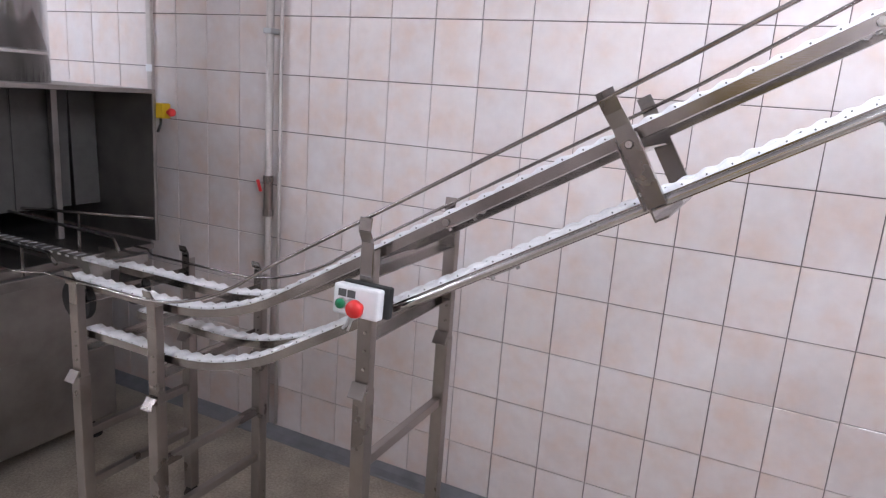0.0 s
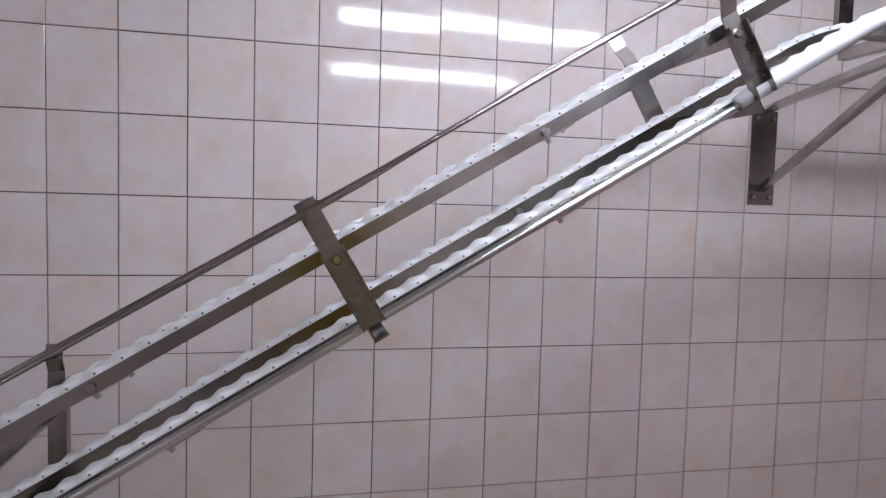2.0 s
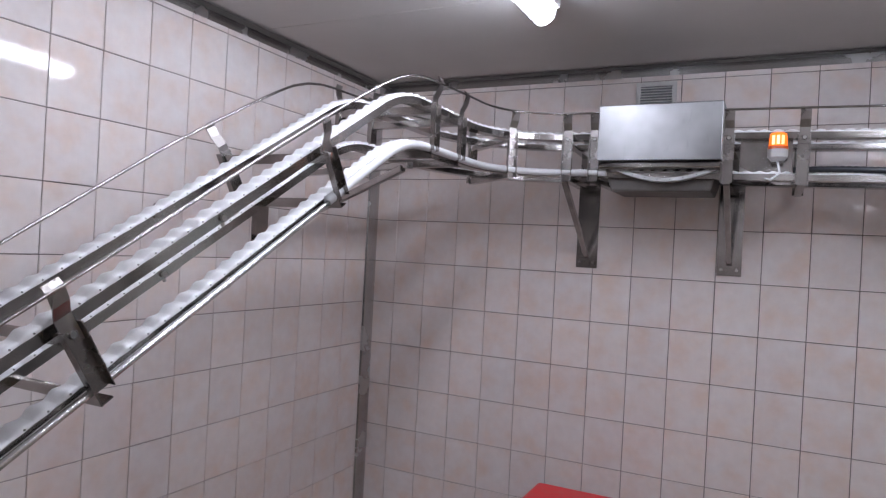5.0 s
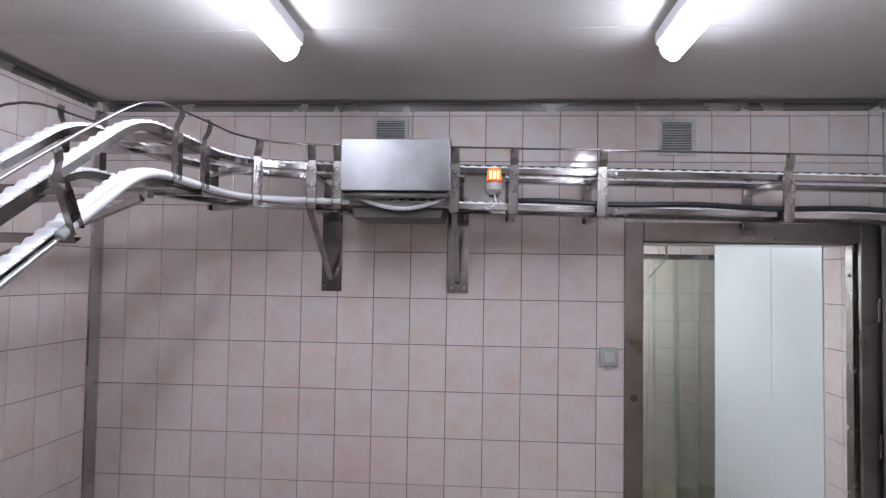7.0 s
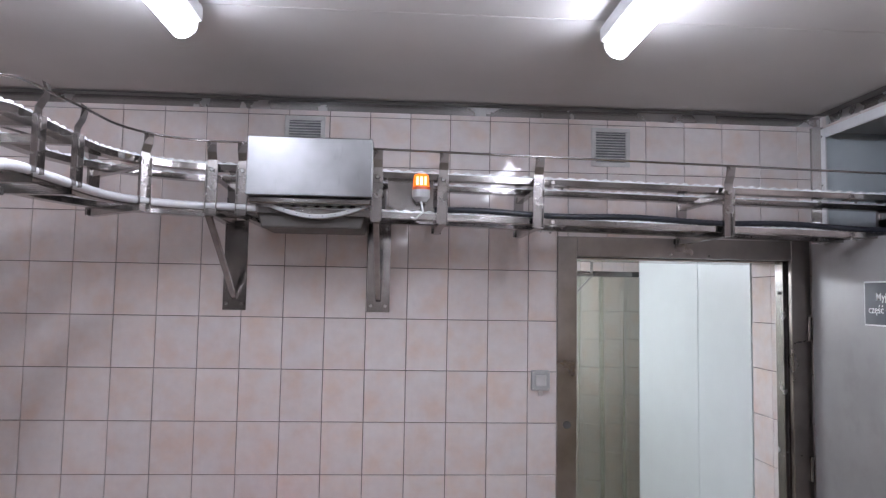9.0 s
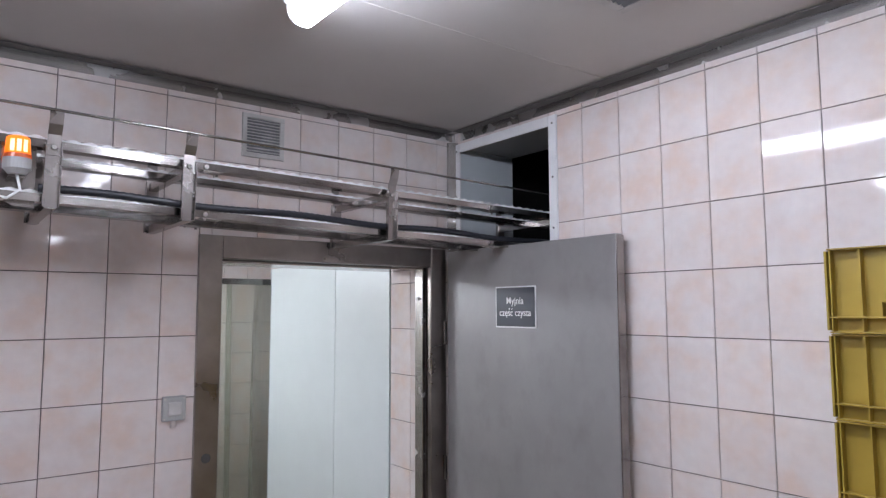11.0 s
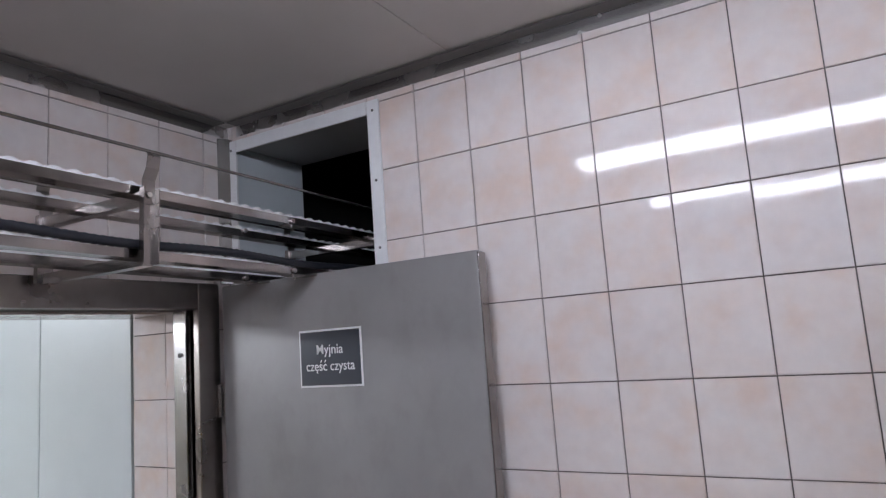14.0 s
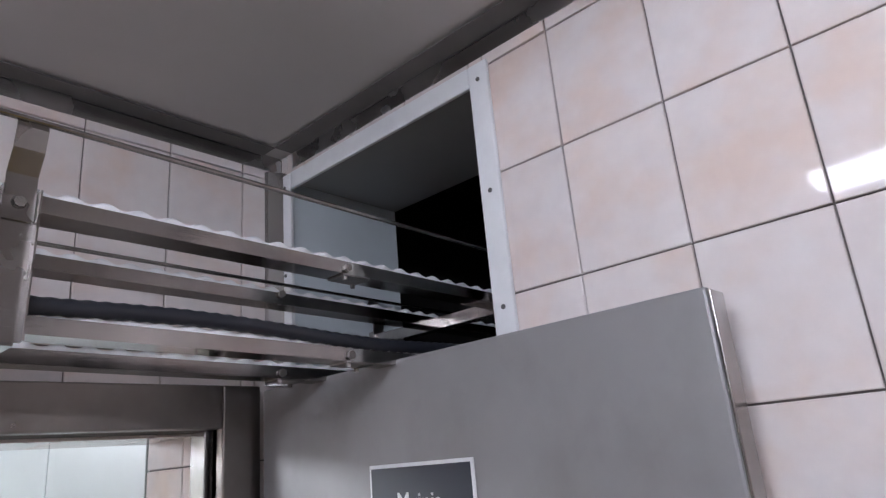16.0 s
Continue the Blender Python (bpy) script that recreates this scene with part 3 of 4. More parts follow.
def beacon():
    b = thing("warning_beacon", "amber warning beacon lit on a grey base beside the drive", "beacon", at=(2.575, -2.243, 2.268))
    b.scale = (1.08, 1.08, 1.08)
    bm = bmesh.new()
    cyl(bm, (0, 0, 0.058), (0, 0, 0.112), 0.033, 0.029, 24)
    bmesh.ops.create_uvsphere(bm, u_segments=24, v_segments=10, radius=0.029, matrix=Matrix.Translation((0, 0, 0.112)) @ Matrix.Diagonal((1, 1, 0.3, 1)))
    dome = part("dome", bm, M_AMBER, b, "glowing amber dome", True)
    bm = bmesh.new()
    for k in range(3):
        q = radians(150 + 30 * k)
        box(bm, (0.0305, -0.0055, 0.072), (0.0325, 0.0055, 0.106), 0.0008, Matrix.Rotation(q, 4, "Z"))
    part("lens_rib", bm, M_AMBERHOT, dome, "bright lit lens rib")
    bm = bmesh.new()
    cyl(bm, (0, 0, 0.056), (0, 0, 0.067), 0.0352, 0.0345, n=24)
    part("ring", bm, M_REDRING, b, "dark orange ring")
    bm = bmesh.new()
    cyl(bm, (0, 0, 0.026), (0, 0, 0.0555), 0.035, n=24)
    cyl(bm, (0, 0, 0.012), (0, 0, 0.026), 0.022, 0.033, 24)
    part("base", bm, M_GREYPL, b, "grey plastic base")
    bm = bmesh.new()
    tube(bm, [(0, 0, 0.015), (0.0, -0.01, -0.03), (0.01, 0.02, -0.055), (0.02, 0.07, -0.04), (0.03, 0.13, -0.03)], 0.004, 8)
    part("cable", bm, M_WHITE, b, "white cable", True)
    bm = bmesh.new()
    vs = [bm.verts.new(v) for v in ((0.05, 0.13, 0.13), (0.05, -0.05, 0.13), (0.05, -0.05, -0.07), (0.05, 0.0, -0.07), (0.05, 0.13, 0.0))]
    f = bm.faces.new(vs)
    r = bmesh.ops.extrude_face_region(bm, geom=[f])
    bmesh.ops.translate(bm, vec=(0.004, 0, 0), verts=[v for v in r["geom"] if isinstance(v, bmesh.types.BMVert)])
    box(bm, (0.0, -0.02, 0.005), (0.05, 0.02, 0.011), 0.001)
    bmesh.ops.recalc_face_normals(bm, faces=bm.faces[:])
    part("mounting_plate", bm, M_STEEL, b, "cut steel mounting plate")


beacon()


def control_box():
    c = thing("push_button_station", "white push-button station with red mushroom stop and green start", "control box", at=(-0.18, -1.092, 1.222))
    c.rotation_euler = (radians(-4), 0, 0)
    c.scale = (0.85, 0.85, 0.85)
    bm = bmesh.new()
    box(bm, (-0.07, -0.028, -0.044), (0.09, 0.0, 0.05), 0.006)
    part("back_shell", bm, M_RUBBER, c, "dark back shell")
    bm = bmesh.new()
    box(bm, (-0.076, -0.066, -0.045), (0.076, -0.0285, 0.045), 0.007)
    part("cover", bm, M_WHITE, c, "white cover")
    bm = bmesh.new()
    cyl(bm, (-0.045, -0.067, -0.011), (-0.045, -0.078, -0.011), 0.0145, n=20)
    part("green_button", bm, M_GREEN, c, "green push button", True)
    bm = bmesh.new()
    for x in (-0.045, -0.014):
        bmesh.ops.create_cone(bm, cap_ends=True, segments=20, radius1=0.018, radius2=0.017, depth=0.006, matrix=Matrix.Translation((x, -0.0690, -0.011)) @ Matrix.Rotation(radians(90), 4, "X"))
    part("button_collar", bm, M_BRIGHT, c)
    bm = bmesh.new()
    cyl(bm, (0.018, -0.067, -0.012), (0.018, -0.09, -0.012), 0.014, n=20)
    cyl(bm, (0.018, -0.09, -0.012), (0.018, -0.104, -0.012), 0.027, 0.024, 24)
    part("stop_button", bm, M_RED, c, "red mushroom stop button", True)
    bm = bmesh.new()
    for x in (-0.044, -0.013):
        box(bm, (x - 0.0135, -0.0685, 0.01), (x + 0.0135, -0.0665, 0.032), 0.001)
    part("legend_plate", bm, M_PIN, c, "dark legend plates")
    bm = bmesh.new()
    tube(bm, [(-0.02, -0.05, -0.045), (-0.03, -0.052, -0.075), (-0.045, -0.05, -0.09)], 0.005, 8)
    tube(bm, [(-0.012, -0.05, -0.045), (-0.018, -0.052, -0.07), (-0.03, -0.045, -0.095)], 0.004, 8)
    part("cable_tail", bm, M_CONDUIT, c, "", True)


control_box()


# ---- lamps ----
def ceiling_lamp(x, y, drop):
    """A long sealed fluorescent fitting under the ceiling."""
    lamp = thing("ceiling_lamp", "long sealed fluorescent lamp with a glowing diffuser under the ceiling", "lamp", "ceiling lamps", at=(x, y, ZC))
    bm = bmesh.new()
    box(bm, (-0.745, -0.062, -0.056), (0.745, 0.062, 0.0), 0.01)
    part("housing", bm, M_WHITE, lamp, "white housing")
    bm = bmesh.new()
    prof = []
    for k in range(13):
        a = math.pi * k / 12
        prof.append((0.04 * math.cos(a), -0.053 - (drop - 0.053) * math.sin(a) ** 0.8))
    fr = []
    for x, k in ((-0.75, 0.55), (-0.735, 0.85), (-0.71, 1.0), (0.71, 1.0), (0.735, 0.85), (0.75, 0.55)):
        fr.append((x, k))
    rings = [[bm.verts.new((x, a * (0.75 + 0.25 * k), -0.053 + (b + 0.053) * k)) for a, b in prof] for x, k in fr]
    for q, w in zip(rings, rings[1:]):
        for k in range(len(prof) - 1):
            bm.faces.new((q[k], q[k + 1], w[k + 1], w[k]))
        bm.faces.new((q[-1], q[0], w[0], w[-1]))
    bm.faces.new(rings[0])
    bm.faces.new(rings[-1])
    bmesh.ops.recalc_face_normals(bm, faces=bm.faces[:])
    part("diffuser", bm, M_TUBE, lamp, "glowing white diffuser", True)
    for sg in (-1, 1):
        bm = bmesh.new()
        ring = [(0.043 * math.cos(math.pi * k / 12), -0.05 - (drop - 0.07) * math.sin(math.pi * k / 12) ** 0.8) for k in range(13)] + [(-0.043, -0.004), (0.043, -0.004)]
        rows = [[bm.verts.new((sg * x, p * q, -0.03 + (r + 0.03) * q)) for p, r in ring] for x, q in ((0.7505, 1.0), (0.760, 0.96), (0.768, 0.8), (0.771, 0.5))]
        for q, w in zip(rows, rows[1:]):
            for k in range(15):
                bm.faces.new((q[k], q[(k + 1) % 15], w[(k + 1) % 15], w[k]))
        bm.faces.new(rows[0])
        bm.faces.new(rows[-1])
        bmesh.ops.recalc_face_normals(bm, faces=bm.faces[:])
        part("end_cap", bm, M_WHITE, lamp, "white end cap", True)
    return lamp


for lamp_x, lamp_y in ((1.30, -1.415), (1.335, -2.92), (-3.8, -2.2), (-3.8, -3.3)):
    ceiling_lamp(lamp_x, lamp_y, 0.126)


def ceiling_vent():
    v = thing("ceiling_vent", "grey louvred air grille set in the ceiling", "vent", at=(1.312, -3.575, ZC))
    bm = bmesh.new()
    for lo, hi in (((-0.25, -0.25, -0.012), (0.25, -0.215, 0)), ((-0.25, 0.215, -0.012), (0.25, 0.25, 0)), ((-0.25, -0.214, -0.012), (-0.215, 0.214, 0)), ((0.215, -0.214, -0.012), (0.25, 0.214, 0))):
        box(bm, lo, hi, 0.003)
    part("frame", bm, M_VENT, v)
    # near-black sheet paints the shade behind the slats
    bm = bmesh.new()
    box(bm, (-0.214, -0.214, -0.003), (0.214, 0.214, -0.001))
    part("backing", bm, M_SHADEFILL, v)
    for k in range(16):
        y = -0.2 + k * 0.0267
        bm = bmesh.new()
        box(bm, (-0.213, -0.008, -0.0015), (0.213, 0.008, 0.0015), 0, Matrix.Translation((0, y, -0.009)) @ Matrix.Rotation(radians(35), 4, "X"))
        part("slat", bm, M_SKIRT, v)


ceiling_vent()


def wall_vent(y, z):
    v = thing("wall_vent", "small square louvred vent with a plastic frame on the tiles", "vent", "wall vents", at=(XB, y, z))
    bm = bmesh.new()
    a, b = 0.1, 0.078
    for lo, hi in (((-0.012, -a, -a), (0, a, -b)), ((-0.012, -a, b), (0, a, a)), ((-0.012, -a, -b), (0, -b, b)), ((-0.012, b, -b), (0, a, b))):
        box(bm, lo, hi, 0.002)
    part("frame", bm, M_VENT, v)
    bm = bmesh.new()
    box(bm, (-0.003, -b, -b), (-0.001, b, b))
    part("backing", bm, M_SKIRT, v)
    for k in range(11):
        bm = bmesh.new()
        box(bm, (-0.0065, -b, -0.0013), (0.0065, b, 0.0013), 0, Matrix.Translation((-0.0075, 0, -0.07 + 0.014 * k)) @ Matrix.Rotation(radians(-30), 4, "Y"))
        part("slat", bm, M_VENT, v)


wall_vent(-1.67, 2.672)
wall_vent(-3.226, 2.661)


# ---- trims ----
# dark colour standing for the shade on the trim's downward-facing leg
M_LEGSHADE = plain("trim_leg_shade", (0.16, 0.15, 0.145), 0.6, 0.1, scale=14, vary=0.25)


def trims():
    bm = bmesh.new()
    angle_bar(bm, (XB - 0.001, 0, ZC - 0.003), (XB - 0.001, YC, ZC - 0.003), 0.049, 0.003, up=(0, 0, -1), flip=1)
    tagged(part("trim_1", bm, M_TRIM), "dull steel angle trim between wall and ceiling", kind="structure")
    bm = bmesh.new()
    angle_bar(bm, (XD, -0.001, ZC - 0.003), (XB - 0.056, -0.001, ZC - 0.003), 0.049, 0.003, up=(0, 0, -1), flip=1)
    tagged(part("trim_2", bm, M_TRIM), "dull steel angle trim between wall and ceiling", kind="structure")
    bm = bmesh.new()
    angle_bar(bm, (XD, YC + 0.001, ZC - 0.003), (XB - 0.056, YC + 0.001, ZC - 0.003), 0.049, 0.003, up=(0, 0, -1), flip=-1)
    tagged(part("trim_3", bm, M_TRIM), "dull steel angle trim between wall and ceiling", kind="structure")
    # dark sheets over the ceiling legs, painting them as shaded undersides
    for n, (lo, hi) in enumerate((((XB - 0.06, YC + 0.06, ZC - 0.0085), (XB - 0.005, -0.06, ZC - 0.0065)), ((XD, -0.06, ZC - 0.0085), (XB - 0.061, -0.005, ZC - 0.0065)), ((XD, YC + 0.005, ZC - 0.0085), (XB - 0.061, YC + 0.06, ZC - 0.0065)))):
        bm = bmesh.new()
        box(bm, lo, hi, 0.0005)
        tagged(part(f"trim_{n + 4}", bm, M_LEGSHADE), "dark grey strip painting the shaded ceiling leg of the trim", kind="structure")
    for n, (y, z0, sg) in enumerate(((0.0, 0.05, 1), (YC, 2.2, -1))):
        bm = bmesh.new()
        prof = [(-0.076, -0.001 * sg), (-0.072, -0.012 * sg), (-0.015, -0.03 * sg), (-0.001, -0.032 * sg), (-0.001, -0.001 * sg)] if n == 0 else [(-0.03, -0.001 * sg), (-0.028, -0.008 * sg), (-0.01, -0.05 * sg), (-0.001, -0.055 * sg), (-0.001, -0.001 * sg)]
        sweep(bm, [(Vector((XB, y, z0)), Vector((1, 0, 0)), Vector((0, 1, 0))), (Vector((XB, y, ZC - 0.059)), Vector((1, 0, 0)), Vector((0, 1, 0)))], prof)
        tagged(part(f"corner_trim_{n + 1}", bm, M_BRIGHT if n else M_TRIM), "folded steel corner guard", kind="structure")
    bm = bmesh.new()
    prof = [(0, 0.0), (0.075, 0.0), (0.07, 0.008), (0.03, 0.018), (0.01, 0.035), (0, 0.038)]
    sweep(bm, [(Vector((XD, -0.001, 0.001)), Vector((0, -1, 0)), Vector((0, 0, 1))), (Vector((XB - 0.1, -0.001, 0.001)), Vector((0, -1, 0)), Vector((0, 0, 1)))], prof)
    tagged(part("baseboard", bm, M_SKIRT), "grey worn coved skirting", kind="structure")


trims()


# ---- wall pipes ----
def wall_pipe():
    p = thing("water_pipe", "cream painted wall pipe with a red-handled valve", "pipe", at=(-1.405, -0.04, 0))
    bm = bmesh.new()
    tube(bm, [(0, 0, 0.06), (0, 0, 1.15), (0, 0, 2.85)], 0.017, 14)
    part("pipe", bm, M_PIPE, p, "", True)
    bm = bmesh.new()
    for z in (0.5, 1.95, 2.5):
        box(bm, (-0.024, -0.02, z - 0.012), (0.024, 0.038, z + 0.012), 0.004)
    part("bracket", bm, M_GREYPL, p)
    bm = bmesh.new()
    cyl(bm, (0, 0, 1.12), (0, 0, 1.15), 0.024, n=8)
    cyl(bm, (0, 0, 1.15), (0, 0, 1.28), 0.021, n=16)
    cyl(bm, (0, 0, 1.28), (0, 0, 1.31), 0.024, n=8)
    part("valve", bm, M_DULL, p, "metal ball valve")
    bm = bmesh.new()
    bar(bm, (-0.022, -0.026, 1.235), (-0.034, -0.034, 1.29), 0.016, 0.007, up=(0, -1, 0))
    part("handle", bm, M_RED, p, "red lever handle")
    q = thing("drain_pipe", "slim grey pipe running beside the water pipe", "pipe", at=(-1.355, -0.022, 0))
    bm = bmesh.new()
    tube(bm, [(0, 0, 0.06), (0, 0, 2.85)], 0.009, 10)
    part("pipe", bm, M_PIPE, q, "", True)
    r = thing("cable_duct", "white plastic cable duct running up the tiles", "duct", at=(-2.19, -0.012, 0))
    bm = bmesh.new()
    box(bm, (-0.016, -0.01, 1.55), (0.016, 0.01, 2.85), 0.003)
    part("duct_body", bm, M_PIPE, r)
    bm = bmesh.new()
    box(bm, (-0.02, -0.014, 1.74), (0.024, -0.0105, 1.775), 0.003)
    part("clip", bm, M_WHITE, r)


wall_pipe()


# ---- crate washer ----
def washer():
    w = thing("crate_washer", "dull stainless crate washer with a dark open tunnel mouth", "washing machine", at=(-1.98, -0.905, 0))
    x1, x0, yc = 0.0, -2.2, 0.0
    bm = bmesh.new()
    box(bm, (x0, -0.47, 0.12), (x1, 0.465, 0.9), 0.006)
    part("body", bm, M_DARKSTEEL, w)
    bm = bmesh.new()
    box(bm, (0.001, -0.4, 0.50), (0.006, 0.02, 0.53), 0.002)
    part("panel_rib", bm, M_DARKSTEEL, w)
    # hood: roof, sides, back
    bm = bmesh.new()
    hy, ht, th = 0.695, 1.66, 0.02
    box(bm, (x0, -hy, ht - th), (x1 + 0.05, hy, ht), 0.003)
    part("hood_roof", bm, M_DARKSTEEL, w)
    for sg in (-1, 1):
        bm = bmesh.new()
        box(bm, (x0, min(sg * hy, sg * (hy - th)), 0.945), (x1 + 0.05, max(sg * hy, sg * (hy - th)), ht - th - 0.001), 0.003)
        part("hood_side", bm, M_DARKSTEEL, w)
    bm = bmesh.new()
    box(bm, (x0 - 0.02, -hy, 0.12), (x0 - 0.001, hy, ht), 0)
    part("hood_back", bm, M_DARKSTEEL, w)
    bm = bmesh.new()
    box(bm, (x0, -hy + 0.021, 0.905), (x1 + 0.04, hy - 0.021, 0.935), 0.004)
    part("bed", bm, M_DARKSTEEL, w)
    for k in range(10):
        bm = bmesh.new()
        y = -0.62 + 0.135 * k
        lean = 0.012 * math.sin(2.3 * k)
        fr = []
        for j in range(5):
            f = j / 4
            fr.append((Vector((-0.345 + 0.006 * (k % 2), y + lean * f, 1.635 - 0.55 * f)), Vector((0, 1, 0)), Vector((1, 0, 0))))
        sweep(bm, fr, [(-0.066, 0), (0.066, 0), (0.066, 0.004), (-0.066, 0.004)])
        part("curtain_strip", bm, M_STRIPDARK, w, "hanging grey rubber curtain strip")
    for y in (-0.43, 0.43):
        bm = bmesh.new()
        box(bm, (-0.32, y - 0.015, 0.94), (-0.29, y + 0.015, ht - th - 0.002), 0.003)
        part("upright", bm, M_DARKSTEEL, w)
    for y in (0.115,):
        bm = bmesh.new()
        fr = [(Vector((-0.5, y, 1.02)), Vector((0, 1, 0)), Vector((0, 0, 1))), (Vector((0.30, y, 1.02)), Vector((0, 1, 0)), Vector((0, 0, 1))), (Vector((0.36, y, 1.0)), Vector((0, 1, 0)), Vector((0.7, 0, 0.7))), (Vector((0.38, y, 0.95)), Vector((0, 1, 0)), Vector((1, 0, 0)))]
        sweep(bm, fr, [(-0.024, -0.04), (0.024, -0.04), (0.024, 0.0), (-0.024, 0.0)])
        rail = part("chain_rail", bm, M_DARKSTEEL, w)
        verts, faces = [], []
        for k in range(21):
            add_transformed(verts, faces, LINK, Matrix.Translation((-0.46 + PITCH * k, y, 1.012)))
        me = bpy.data.meshes.new("chain")
        me.from_pydata(verts, [], faces)
        me.materials.append(M_CHAIN)
        o = new("chain", me)
        o.parent = rail
        tagged(o, "white plastic link chain", kind="stuff")
    for pts, foot in (([(-0.6, 0.16, 1.1), (-0.19, 0.345, 1.1), (0.21, 0.527, 1.1)], (-0.1, 0.386)), ([(-0.3, 0.2, 1.1), (0.42, 0.16, 1.1), (0.50, 0.12, 1.07)], (0.2, 0.172)), ([(-0.3, -0.06, 1.07), (0.36, -0.06, 1.07), (0.44, -0.09, 1.05)], (0.2, -0.06))):
        bm = bmesh.new()
        tube(bm, pts, 0.007, 8)
        rod = part("guide_rod", bm, M_STEEL, w, "", True)
        bm = bmesh.new()
        z = pts[0][2]
        tube(bm, [(foot[0], foot[1], z), (foot[0], foot[1], 0.936)], 0.006, 8)
        part("rod_post", bm, M_STEEL, rod)
    bm = bmesh.new()
    box(bm, (0.24, -0.46, 0.925), (0.275, 0.44, 0.965), 0.003)
    part("cross_beam", bm, M_DARKSTEEL, w)
    for y in (-0.44, 0.42):
        bm = bmesh.new()
        box(bm, (0.001, y - 0.018, 0.915), (0.239, y + 0.018, 0.96), 0.003)
        part("side_beam", bm, M_DARKSTEEL, w)
    for y in (-0.39, 0.4):
        bm = bmesh.new()
        cyl(bm, (-0.1, y, 0.0), (-0.1, y, 0.012), 0.045, n=16)
        cyl(bm, (-0.1, y, 0.012), (-0.1, y, 0.121), 0.014, n=10)
        part("foot", bm, M_RUBBER, w, "black adjustable foot")
    for y in (-0.39, 0.4):
        bm = bmesh.new()
        cyl(bm, (x0 + 0.1, y, 0.0), (x0 + 0.1, y, 0.012), 0.045, n=16)
        cyl(bm, (x0 + 0.1, y, 0.012), (x0 + 0.1, y, 0.121), 0.014, n=10)
        part("foot", bm, M_RUBBER, w, "black adjustable foot")
    e = thing("emergency_stop", "yellow emergency stop box with a red knob on the washer", "switch", at=(-1.925, -0.209, 1.565))
    bm = bmesh.new()
    box(bm, (-0.035, 0.0, -0.035), (0.035, 0.05, 0.035), 0.006)
    part("housing", bm, M_YELLOW, e, "yellow housing")
    bm = bmesh.new()
    cyl(bm, (0.036, 0.03, -0.005), (0.055, 0.03, -0.005), 0.01, n=14)
    cyl(bm, (0.055, 0.03, -0.005), (0.07, 0.03, -0.005), 0.02, 0.017, n=18)
    part("knob", bm, M_RED, e, "red mushroom knob", True)
    bm = bmesh.new()
    tube(bm, [(0, 0.02, -0.034), (0, 0.02, -0.06), (-0.01, 0.01, -0.1)], 0.006, 8)
    part("cable", bm, M_RUBBER, e, "", True)
    f = thing("exhaust_flue", "shiny round steel exhaust flue standing on the washer", "flue", at=(-2.3, -0.69, 1.66))
    bm = bmesh.new()
    cyl(bm, (0, 0, 0.0), (0, 0, ZC - 1.662), 0.19, n=40)
    part("pipe", bm, M_FLUE, f, "", True)
    for z in (0.12, 0.36):
        bm = bmesh.new()
        bmesh.ops.create_cone(bm, cap_ends=True, segments=40, radius1=0.1925, radius2=0.1925, depth=0.012, matrix=Matrix.Translation((0, 0, z)))
        part("band", bm, M_BRIGHT, f)


M_STRIPDARK = plain("grey_rubber_strip", (0.1, 0.096, 0.092), 0.45, vary=0.25)
M_FLUE = steel_material("flue_steel", (0.72, 0.73, 0.75), 0.16, (1, 1, 6), 0.15)
washer()


